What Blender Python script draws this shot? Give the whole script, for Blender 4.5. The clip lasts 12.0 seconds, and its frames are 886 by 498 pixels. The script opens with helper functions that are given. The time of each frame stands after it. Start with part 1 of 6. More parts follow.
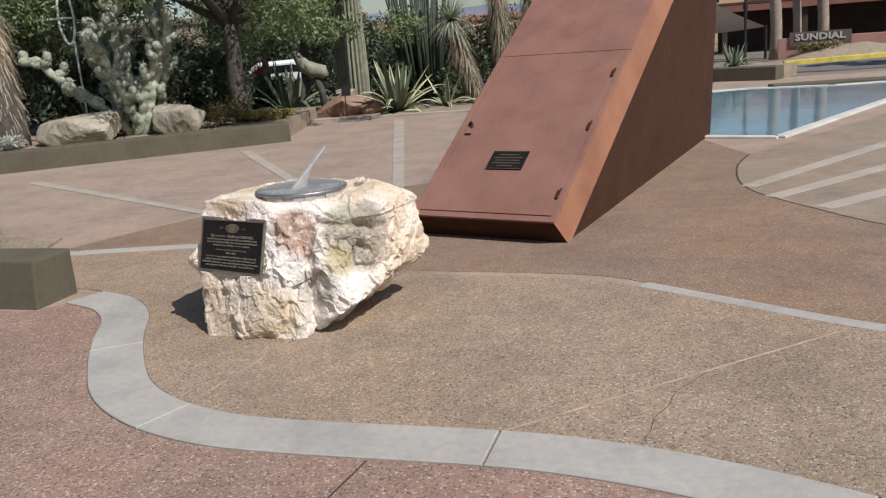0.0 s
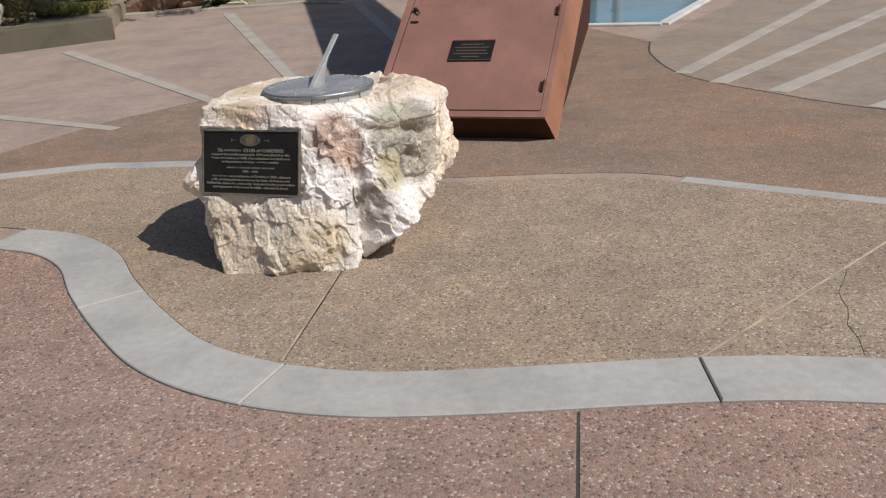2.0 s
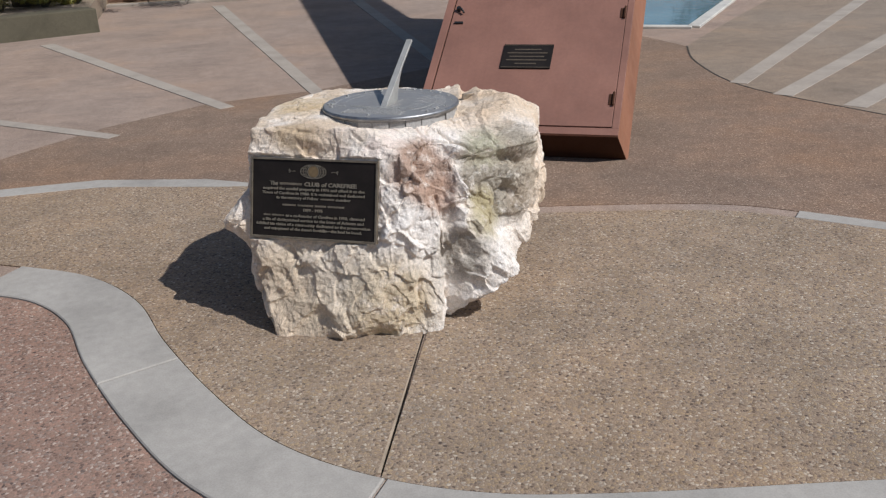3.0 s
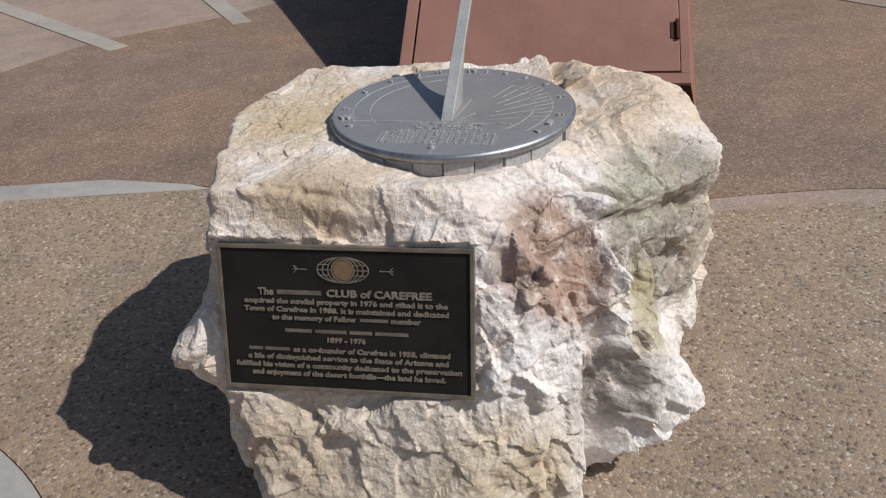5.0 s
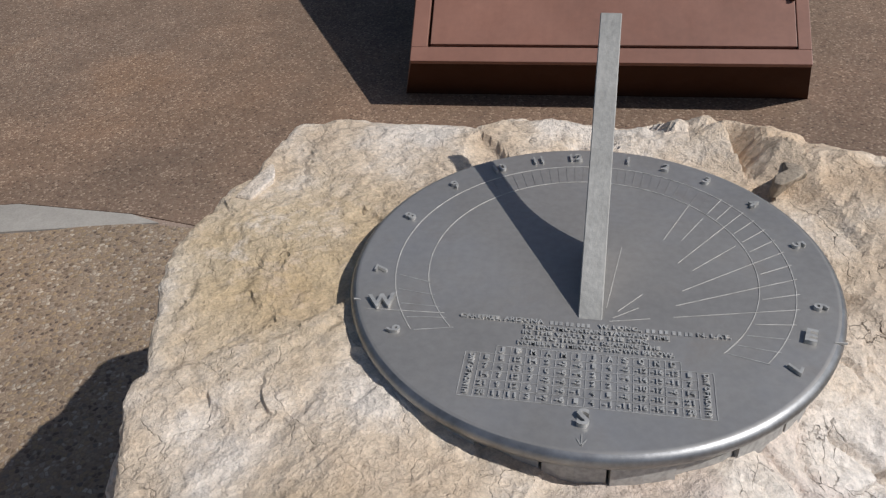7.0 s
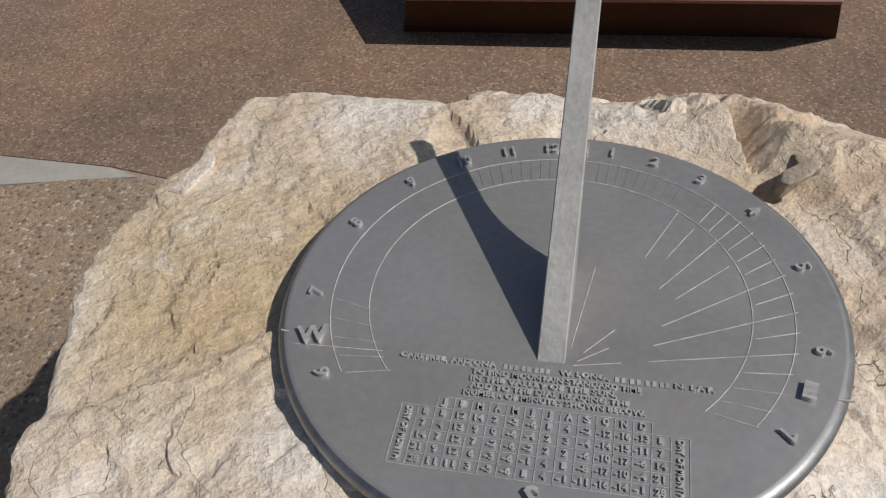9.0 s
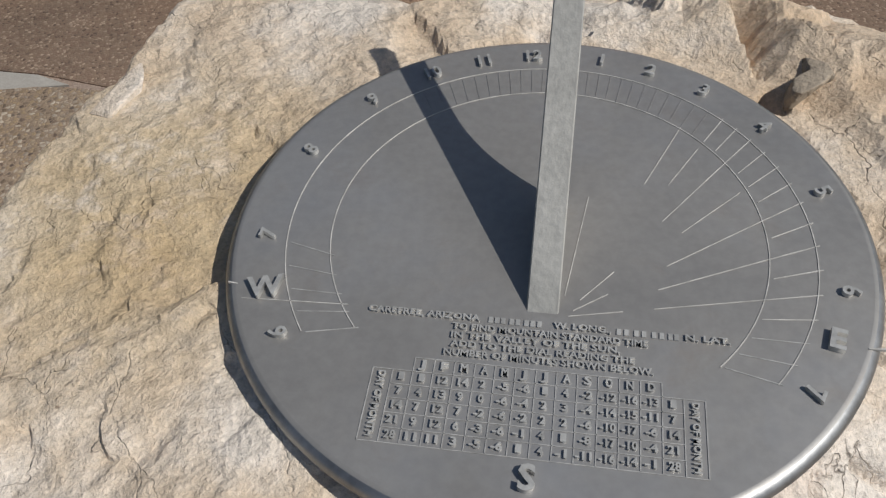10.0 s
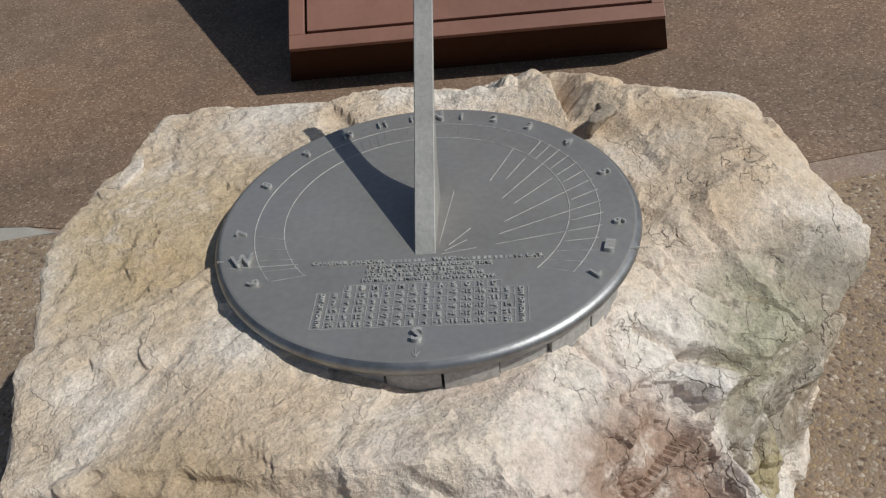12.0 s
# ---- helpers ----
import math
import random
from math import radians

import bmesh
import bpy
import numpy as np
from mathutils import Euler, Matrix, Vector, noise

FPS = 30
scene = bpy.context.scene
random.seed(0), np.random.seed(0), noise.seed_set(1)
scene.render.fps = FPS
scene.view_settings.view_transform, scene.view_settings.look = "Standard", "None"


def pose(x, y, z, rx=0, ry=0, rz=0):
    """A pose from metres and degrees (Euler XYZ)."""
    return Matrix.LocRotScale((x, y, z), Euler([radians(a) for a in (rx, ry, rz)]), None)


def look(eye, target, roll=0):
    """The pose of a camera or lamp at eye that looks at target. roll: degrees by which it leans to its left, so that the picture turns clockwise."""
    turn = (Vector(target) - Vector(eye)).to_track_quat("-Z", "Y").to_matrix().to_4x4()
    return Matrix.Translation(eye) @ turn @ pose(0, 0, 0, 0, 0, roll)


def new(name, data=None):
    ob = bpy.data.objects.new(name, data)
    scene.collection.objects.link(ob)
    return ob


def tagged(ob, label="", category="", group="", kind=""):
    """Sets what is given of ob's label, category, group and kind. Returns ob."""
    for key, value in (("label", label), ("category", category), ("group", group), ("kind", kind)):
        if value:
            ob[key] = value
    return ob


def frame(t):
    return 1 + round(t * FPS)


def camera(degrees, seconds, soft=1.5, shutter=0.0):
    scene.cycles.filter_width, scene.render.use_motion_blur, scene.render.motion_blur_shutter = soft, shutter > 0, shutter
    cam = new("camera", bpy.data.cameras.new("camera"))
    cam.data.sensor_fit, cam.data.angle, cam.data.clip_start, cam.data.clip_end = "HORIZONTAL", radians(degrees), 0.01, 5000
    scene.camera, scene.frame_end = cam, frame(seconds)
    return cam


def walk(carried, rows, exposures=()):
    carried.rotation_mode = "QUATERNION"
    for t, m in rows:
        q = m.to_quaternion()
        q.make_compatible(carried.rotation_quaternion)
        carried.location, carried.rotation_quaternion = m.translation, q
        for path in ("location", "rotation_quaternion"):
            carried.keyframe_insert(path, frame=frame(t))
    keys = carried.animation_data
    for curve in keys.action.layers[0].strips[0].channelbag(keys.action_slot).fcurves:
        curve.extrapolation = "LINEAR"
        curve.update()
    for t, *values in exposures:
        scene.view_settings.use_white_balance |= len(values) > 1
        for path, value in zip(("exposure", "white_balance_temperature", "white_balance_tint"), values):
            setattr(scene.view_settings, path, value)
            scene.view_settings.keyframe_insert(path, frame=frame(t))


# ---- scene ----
cam = camera(55.0, 12.0, 1.25)
PATH = [
    (0, (1.087, -1.043, 1.768), (0.816, 0.88, 1.29), -4.5),
    (0.5, (0.534, -1.064, 1.747), (0.198, 0.83, 1.201), -6.7),
    (1, (0.074, -0.865, 1.713), (-0.214, 1.044, 1.193), -2.9),
    (1.5, (-0.236, -0.576, 1.763), (-0.341, 1.316, 1.124), -4.6),
    (2, (-0.564, -0.298, 1.721), (-0.343, 1.549, 0.986), -3.8),
    (2.5, (-0.805, 0.135, 1.674), (-0.598, 1.959, 0.88), -2.5),
    (3, (-1.009, 0.669, 1.689), (-0.724, 2.502, 0.941), -2.5),
    (3.2, (-1.073, 0.845, 1.687), (-0.757, 2.673, 0.941), -3.1),
    (4.8, (-1.215, 2.375, 1.642), (-0.765, 4.07, 0.681), -2.7),
    (5, (-1.212, 2.532, 1.633), (-0.752, 4.205, 0.637), -3.7),
    (5.5, (-1.154, 2.938, 1.615), (-0.834, 4.632, 0.602), -5.4),
    (6, (-1.134, 3.235, 1.595), (-0.705, 4.856, 0.504), -4.9),
    (6.5, (-1.139, 3.505, 1.588), (-0.562, 5.045, 0.451), -2.9),
    (6.7, (-1.109, 3.604, 1.574), (-0.586, 5.154, 0.423), -2.6),
    (8.3, (-0.928, 3.875, 1.543), (-0.595, 5.277, 0.156), -4.6),
    (8.5, (-0.933, 3.879, 1.547), (-0.588, 5.288, 0.17), -4.5),
    (9, (-0.904, 3.876, 1.55), (-0.542, 5.318, 0.212), -4.7),
    (9.5, (-0.857, 3.951, 1.485), (-0.453, 5.186, -0.036), -3.5),
    (10, (-0.882, 3.997, 1.49), (-0.496, 5.244, -0.026), -4.0),
    (10.5, (-0.895, 3.941, 1.549), (-0.391, 5.283, 0.154), -3.0),
    (11, (-0.889, 3.89, 1.558), (-0.382, 5.257, 0.188), -4.0),
    (11.5, (-0.896, 3.8, 1.576), (-0.422, 5.225, 0.255), -6.0),
    (12, (-0.994, 3.543, 1.599), (-0.396, 4.997, 0.363), -6.5),
]
EXPOSURES = [(0.0, 0.14, 6220, 10), (1.0, 0.20, 6200, 10), (1.5, 0.05, 6180, 10), (2.5, 0.02, 6100, 10), (3.0, -0.13, 6050, 10), (5.0, -0.13, 6050, 10), (6.5, -0.30, 6200, 10), (9.0, -0.36, 6430, 9), (12.0, -0.45, 6330, 6)]
walk(cam, [(t, look(eye, target, roll)) for t, eye, target, roll in PATH], EXPOSURES)

# ---- daylight ----
SUN_AZ, SUN_EL = radians(129.0), radians(48.3)
SUN_DIR = Vector((math.sin(SUN_AZ) * math.cos(SUN_EL), math.cos(SUN_AZ) * math.cos(SUN_EL), math.sin(SUN_EL)))
world = bpy.data.worlds.new("world")
scene.world = world
world.use_nodes = True
wn = world.node_tree.nodes
sky = wn.new("ShaderNodeTexSky")
sky.sky_type, sky.sun_disc = "NISHITA", False
sky.sun_elevation, sky.sun_rotation = SUN_EL, SUN_AZ
wn["Background"].inputs["Strength"].default_value = 0.075
world.node_tree.links.new(sky.outputs["Color"], wn["Background"].inputs["Color"])
sun = new("sun", bpy.data.lights.new("sun", "SUN"))
sun.data.energy, sun.data.angle, sun.data.color = 4.4, radians(0.53), (1.0, 0.965, 0.91)
sun.matrix_world = look(SUN_DIR * 60, (0, 0, 0))


# ---- materials ----
def rgb(c):
    return (c[0], c[1], c[2], 1.0)


class Nodes:
    """A small wrapper for building a node material."""

    def __init__(self, name, rough=0.7, metal=0.0, spec=0.5):
        self.m = bpy.data.materials.new(name)
        self.m.use_nodes = True
        self.t = self.m.node_tree
        self.b = self.t.nodes["Principled BSDF"]
        self.b.inputs["Roughness"].default_value = rough
        self.b.inputs["Metallic"].default_value = metal
        self.b.inputs["Specular IOR Level"].default_value = spec
        self.co = self.t.nodes.new("ShaderNodeTexCoord").outputs["Object"]

    def link(self, a, b):
        self.t.links.new(a, b)

    def noise(self, scale, detail=4.0, rough=0.55, co=None, stretch=None):
        n = self.t.nodes.new("ShaderNodeTexNoise")
        n.inputs["Scale"].default_value, n.inputs["Detail"].default_value, n.inputs["Roughness"].default_value = scale, detail, rough
        src = co or self.co
        if stretch:
            mp = self.t.nodes.new("ShaderNodeMapping")
            mp.inputs["Scale"].default_value = stretch
            self.link(src, mp.inputs["Vector"])
            src = mp.outputs["Vector"]
        self.link(src, n.inputs["Vector"])
        return n.outputs["Fac"]

    def cells(self, scale, feature="F1", out="Color", stretch=None, rand=1.0):
        v = self.t.nodes.new("ShaderNodeTexVoronoi")
        v.feature = feature
        v.inputs["Scale"].default_value = scale
        v.inputs["Randomness"].default_value = rand
        src = self.co
        if stretch:
            mp = self.t.nodes.new("ShaderNodeMapping")
            mp.inputs["Scale"].default_value = stretch
            self.link(src, mp.inputs["Vector"])
            src = mp.outputs["Vector"]
        self.link(src, v.inputs["Vector"])
        return v.outputs[out]

    def ramp(self, fac, stops):
        r = self.t.nodes.new("ShaderNodeValToRGB")
        el = r.color_ramp.elements
        while len(el) < len(stops):
            el.new(0.5)
        for e, (p, c) in zip(el, stops):
            e.position = p
            e.color = rgb(c) if not isinstance(c, (int, float)) else (c, c, c, 1)
        self.link(fac, r.inputs["Fac"])
        return r.outputs["Color"]

    def mix(self, fac, a, b, mode="MIX"):
        m = self.t.nodes.new("ShaderNodeMix")
        m.data_type, m.blend_type = "RGBA", mode
        for val, sock in ((fac, m.inputs[0]), (a, m.inputs[6]), (b, m.inputs[7])):
            if isinstance(val, (int, float)):
                sock.default_value = val
            elif isinstance(val, tuple):
                sock.default_value = rgb(val)
            else:
                self.link(val, sock)
        return m.outputs[2]

    def math(self, op, a, b=0.0, c=0.0, clamp=False):
        m = self.t.nodes.new("ShaderNodeMath")
        m.operation, m.use_clamp = op, clamp
        for val, sock in ((a, m.inputs[0]), (b, m.inputs[1]), (c, m.inputs[2])):
            if isinstance(val, (int, float)):
                sock.default_value = val
            else:
                self.link(val, sock)
        return m.outputs[0]

    def near(self, point, radius, soft):
        """1 near a place of the object's space, falling to 0 at the given radius."""
        d = self.t.nodes.new("ShaderNodeVectorMath")
        d.operation = "DISTANCE"
        self.link(self.co, d.inputs[0])
        d.inputs[1].default_value = point
        mr = self.t.nodes.new("ShaderNodeMapRange")
        mr.inputs["From Min"].default_value, mr.inputs["From Max"].default_value = radius, radius - soft
        self.link(d.outputs["Value"], mr.inputs["Value"])
        return mr.outputs["Result"]

    def random(self):
        return self.t.nodes.new("ShaderNodeObjectInfo").outputs["Random"]

    def island(self):
        return self.t.nodes.new("ShaderNodeNewGeometry").outputs["Random Per Island"]

    def color(self, c):
        if isinstance(c, tuple):
            self.b.inputs["Base Color"].default_value = rgb(c)
        else:
            self.link(c, self.b.inputs["Base Color"])
        return self

    def rough(self, r):
        self.link(r, self.b.inputs["Roughness"])
        return self

    def bump(self, h, strength=0.3, dist=0.01):
        b = self.t.nodes.new("ShaderNodeBump")
        b.inputs["Strength"].default_value, b.inputs["Distance"].default_value = strength, dist
        self.link(h, b.inputs["Height"])
        prev = self.b.inputs["Normal"].links
        if prev:
            self.link(prev[0].from_socket, b.inputs["Normal"])
        self.link(b.outputs["Normal"], self.b.inputs["Normal"])
        return self


def tone(c, k):
    return (c[0] * k, c[1] * k, c[2] * k)


def plain(name, c, scale=6.0, vary=0.25, rough=0.7, bump=0.15, metal=0.0, fine=60.0):
    n = Nodes(name, rough, metal)
    a = n.ramp(n.noise(scale, 5), [(0.3, tone(c, 1 - vary)), (0.7, tone(c, 1 + vary))])
    b = n.ramp(n.noise(fine, 3), [(0.3, 0.8), (0.7, 1.0)])
    n.color(n.mix(0.8, a, b, "MULTIPLY"))
    n.bump(n.noise(fine, 4), bump, 0.01)
    return n.m


def aggregate(name, pebbles, base, cell, bump, rust=0.5):
    """Exposed-aggregate concrete: small stones of several colours in a paste, with broad stains."""
    n = Nodes(name, 0.85, 0.0, 0.3)
    sep = n.t.nodes.new("ShaderNodeSeparateColor")
    n.link(n.cells(cell), sep.inputs["Color"])
    stones = n.ramp(sep.outputs["Red"], [(i / len(pebbles), c) for i, c in enumerate(pebbles)])
    d = n.cells(cell, "DISTANCE_TO_EDGE", "Distance")
    paste = n.ramp(d, [(0.03, 1.0), (0.16, 0.0)])
    col = n.mix(paste, stones, base)
    col = n.mix(0.35, col, n.ramp(n.noise(cell * 1.9, 3), [(0.3, 0.5), (0.7, 1.25)]), "MULTIPLY")
    col = n.mix(0.75, col, n.ramp(n.noise(1.1, 5, 0.6), [(0.3, (0.74, 0.72, 0.70)), (0.55, (1, 1, 1)), (0.75, (1.12, 1.08, 1.02))]), "MULTIPLY")
    col = n.mix(0.6, col, n.ramp(n.noise(6.0, 4), [(0.35, 0.82), (0.65, 1.08)]), "MULTIPLY")
    # broad rust-coloured run-off and grey worn patches
    col = n.mix(n.ramp(n.noise(0.55, 6, 0.62), [(0.44, 0.0), (0.64, rust)]), col, n.mix(1.0, col, (1.05, 0.95, 0.85), "MULTIPLY"))
    col = n.mix(n.ramp(n.noise(0.8, 5, 0.6, None, (0.7, 1.3, 1.0)), [(0.50, 0.0), (0.70, 0.4)]), col, n.mix(1.0, col, (0.86, 0.88, 0.90), "MULTIPLY"))
    n.color(col)
    n.bump(d, bump, 0.004)
    return n.m


M_RED = aggregate("red_aggregate", [(0.28, 0.178, 0.135), (0.35, 0.232, 0.18), (0.18, 0.11, 0.085), (0.53, 0.42, 0.35), (0.11, 0.075, 0.065), (0.36, 0.22, 0.165)], (0.30, 0.20, 0.152), 82, 0.9)
M_TAN = aggregate("tan_aggregate", [(0.295, 0.217, 0.152), (0.42, 0.325, 0.225), (0.17, 0.12, 0.09), (0.56, 0.47, 0.365), (0.11, 0.08, 0.065), (0.38, 0.278, 0.172)], (0.31, 0.228, 0.162), 84, 0.9, 0.6)
M_PLAZA = aggregate("plaza_aggregate", [(0.34, 0.254, 0.202), (0.41, 0.315, 0.255), (0.265, 0.195, 0.153), (0.49, 0.395, 0.325), (0.305, 0.222, 0.175)], (0.355, 0.266, 0.211), 115, 0.45)
M_PAD = aggregate("brown_aggregate", [(0.232, 0.161, 0.112), (0.28, 0.20, 0.145), (0.13, 0.088, 0.066), (0.45, 0.34, 0.25), (0.22, 0.145, 0.105)], (0.245, 0.168, 0.120), 105, 0.55, 1.0)
M_GREY = aggregate("grey_aggregate", [(0.27, 0.21, 0.155), (0.32, 0.25, 0.19), (0.22, 0.17, 0.13), (0.36, 0.285, 0.22)], (0.28, 0.22, 0.165), 120, 0.3)


def concrete(name, c, streak=0.2):
    n = Nodes(name, 0.85, 0.0, 0.25)
    col = n.ramp(n.noise(2.2, 6, 0.62), [(0.28, tone(c, 0.8)), (0.5, c), (0.75, tone(c, 1.13))])
    col = n.mix(0.55, col, n.ramp(n.noise(22, 5, 0.6), [(0.3, 0.82), (0.7, 1.08)]), "MULTIPLY")
    col = n.mix(streak, col, n.ramp(n.noise(150, 2), [(0.35, 0.6), (0.6, 1.1)]), "MULTIPLY")
    n.color(col)
    n.bump(n.noise(170, 3), 0.18, 0.002)
    return n.m


M_BAND = concrete("grey_concrete", (0.378, 0.347, 0.308))
M_STRIP = concrete("pale_concrete", (0.385, 0.33, 0.275))
M_WALL = concrete("olive_plaster", (0.112, 0.097, 0.066), 0.35)
M_COPING = concrete("pool_coping", (0.55, 0.52, 0.47))


def boulder_rock():
    n = Nodes("quartz_rock", 0.82, 0.0, 0.3)
    warp = n.t.nodes.new("ShaderNodeTexNoise")
    warp.inputs["Scale"].default_value, warp.inputs["Detail"].default_value = 14.0, 4.0
    n.link(n.co, warp.inputs["Vector"])
    bent = n.t.nodes.new("ShaderNodeVectorMath")
    bent.operation = "MULTIPLY_ADD"
    n.link(warp.outputs["Color"], bent.inputs[0])
    bent.inputs[1].default_value = (0.14, 0.14, 0.14)
    lean = n.t.nodes.new("ShaderNodeMapping")
    lean.inputs["Rotation"].default_value = (0.3, 0.0, 0.7)
    lean.inputs["Scale"].default_value = (2.1, 0.75, 1.0)
    n.link(n.co, lean.inputs["Vector"])
    n.link(lean.outputs["Vector"], bent.inputs[2])
    big, mid, fine, grit = n.noise(3.2, 7, 0.66), n.noise(17, 7, 0.7), n.noise(75, 5, 0.7), n.noise(210, 4, 0.7)
    cream, white = (0.71, 0.57, 0.43), (0.81, 0.71, 0.61)
    col = n.ramp(big, [(0.34, (0.60, 0.445, 0.305)), (0.48, cream), (0.60, white), (0.8, (0.72, 0.66, 0.58))])
    # white and faintly pink quartz on the broken front
    col = n.mix(n.math("MULTIPLY", n.near((0.10, -0.52, 0.02), 0.62, 0.26), n.ramp(mid, [(0.25, 0.45), (0.55, 0.97)])), col, (0.83, 0.765, 0.70))
    col = n.mix(n.math("MULTIPLY", n.near((-0.05, -0.45, 0.36), 0.34, 0.20), n.ramp(n.noise(9, 5, 0.6), [(0.48, 0.0), (0.60, 0.5)])), col, (0.70, 0.56, 0.49))
    # iron stains, and recess tones darkened partly for shade: place, reach, softness, colour, share
    for place, wide, soft, paint, share in (
        ((0.06, -0.48, 0.28), 0.17, 0.06, (0.38, 0.25, 0.18), 0.92),
        ((0.12, -0.50, 0.17), 0.11, 0.05, (0.44, 0.29, 0.21), 0.80),
        ((0.20, -0.56, -0.08), 0.16, 0.07, (0.36, 0.31, 0.25), 0.85),
        # grey stone under the shoulder, with the recess's shade painted in
        ((0.43, -0.36, 0.20), 0.25, 0.06, (0.34, 0.295, 0.23), 0.95),
        ((0.33, -0.46, 0.06), 0.14, 0.06, (0.44, 0.365, 0.20), 0.80),
        ((0.52, -0.36, 0.04), 0.10, 0.05, (0.26, 0.20, 0.14), 0.80),
        ((0.60, -0.12, 0.12), 0.26, 0.12, (0.70, 0.56, 0.42), 0.65),
        ((0.35, -0.35, 0.33), 0.13, 0.08, (0.55, 0.52, 0.36), 0.60),
        ((-0.375, 0.22, 0.434), 0.30, 0.20, (0.54, 0.39, 0.20), 0.65),
        ((-0.12, -0.61, -0.25), 0.26, 0.12, (0.50, 0.37, 0.20), 0.75),
        ((-0.41, -0.52, -0.14), 0.34, 0.14, (0.62, 0.51, 0.38), 0.70),
        ((-0.45, -0.30, 0.432), 0.12, 0.06, (0.36, 0.25, 0.13), 0.55),
    ):
        col = n.mix(n.math("MULTIPLY", n.near(place, wide, soft), n.ramp(mid, [(0.34, 0.15), (0.48, share)])), col, paint)
    # pale grey-brown patches, dark pits, and hairline cracks that are thicker on the shoulder
    col = n.mix(n.ramp(n.noise(8.0, 8, 0.72), [(0.56, 0.0), (0.68, 0.45)]), col, (0.47, 0.37, 0.27))
    pits = n.ramp(n.noise(48, 3, 0.6), [(0.24, 1.0), (0.31, 0.0)])
    col = n.mix(n.math("MULTIPLY", pits, 0.7), col, (0.25, 0.17, 0.11))
    lines = []
    for scale, wide, where in ((5.0, 0.010, 0.52), (13.0, 0.018, 0.55)):
        v = n.t.nodes.new("ShaderNodeTexVoronoi")
        v.feature = "DISTANCE_TO_EDGE"
        v.inputs["Scale"].default_value = scale
        n.link(bent.outputs["Vector"], v.inputs["Vector"])
        line = n.ramp(v.outputs["Distance"], [(0.0, 1.0), (wide, 0.0)])
        lines.append(n.math("MULTIPLY", line, n.ramp(n.noise(scale * 0.55, 4, 0.6), [(where, 0.0), (where + 0.05, 1.0)])))
    shoulder = n.math("MAXIMUM", n.near((0.35, -0.26, 0.36), 0.52, 0.22), 0.30)
    crack = n.math("MULTIPLY", n.math("MAXIMUM", lines[0], lines[1]), shoulder)
    col = n.mix(n.math("MULTIPLY", crack, 0.5), col, (0.20, 0.14, 0.095))
    col = n.mix(0.55, col, n.ramp(fine, [(0.30, 0.60), (0.58, 1.14)]), "MULTIPLY")
    col = n.mix(0.5, col, n.ramp(grit, [(0.32, 0.62), (0.58, 1.08)]), "MULTIPLY")
    n.color(col)
    n.bump(mid, 0.45, 0.012)
    n.bump(n.cells(46, "F1", "Distance"), 0.40, 0.007)
    n.bump(fine, 0.9, 0.006)
    n.bump(grit, 0.7, 0.0022)
    n.bump(n.math("SUBTRACT", 1.0, crack), 0.7, 0.006)
    return n.m


M_ROCK = boulder_rock()
M_CHIP = plain("grey_brown_stone_chip", (0.36, 0.295, 0.225), 18, 0.35, 0.9, 0.6, 0.0, 120)


def steel(name, c, rough, streaks):
    """Painted or weathered steel with run-off streaks and rust blooms."""
    n = Nodes(name, rough, 0.0, 0.4 if rough < 0.7 else 0.15)
    col = n.ramp(n.noise(1.6, 6, 0.6), [(0.3, tone(c, 0.76)), (0.55, c), (0.75, tone(c, 1.18))])
    col = n.mix(streaks, col, n.ramp(n.noise(5, 4, 0.6, None, (6.0, 0.5, 0.5)), [(0.35, 0.75), (0.65, 1.1)]), "MULTIPLY")
    col = n.mix(0.35, col, n.ramp(n.noise(40, 4), [(0.3, 0.8), (0.7, 1.08)]), "MULTIPLY")
    n.color(col)
    n.rough(n.ramp(n.noise(9, 3), [(0.3, rough - 0.08), (0.7, rough + 0.1)]))
    n.bump(n.noise(3, 3), 0.06, 0.02)
    n.bump(n.noise(120, 2), 0.08, 0.002)
    return n.m


M_STEEL = steel("red_brown_steel", (0.27, 0.132, 0.095), 0.5, 0.12)
M_STEEL_EDGE = steel("rust_orange_steel", (0.30, 0.130, 0.072), 0.55, 0.2)
# dark hinge steel; on pedestal and beam end its colour also holds shade
M_DARK_SHADED_STEEL = steel("dark_and_shaded_steel", (0.062, 0.026, 0.014), 0.8, 0.15)
M_JOINT = plain("dark_joint_sealant", (0.055, 0.042, 0.034), 12, 0.3, 0.9, 0.2)
M_SAND = plain("pale_joint_sand", (0.43, 0.335, 0.24), 5, 0.3, 0.95, 0.3)
M_BLACK = plain("black_metal", (0.012, 0.011, 0.011), 12, 0.3, 0.5, 0.1)
M_BRONZE_DARK = plain("dark_bronze_plate", (0.017, 0.013, 0.011), 9, 0.3, 0.55, 0.06, 0.0, 90)
M_BRONZE_DARK.node_tree.nodes["Principled BSDF"].inputs["Specular IOR Level"].default_value = 0.2
M_BRONZE = plain("polished_bronze", (0.36, 0.30, 0.22), 20, 0.2, 0.38, 0.05, 0.6, 90)
M_BRONZE_WORN = plain("tarnished_bronze", (0.20, 0.165, 0.12), 20, 0.3, 0.5, 0.1, 0.4, 90)


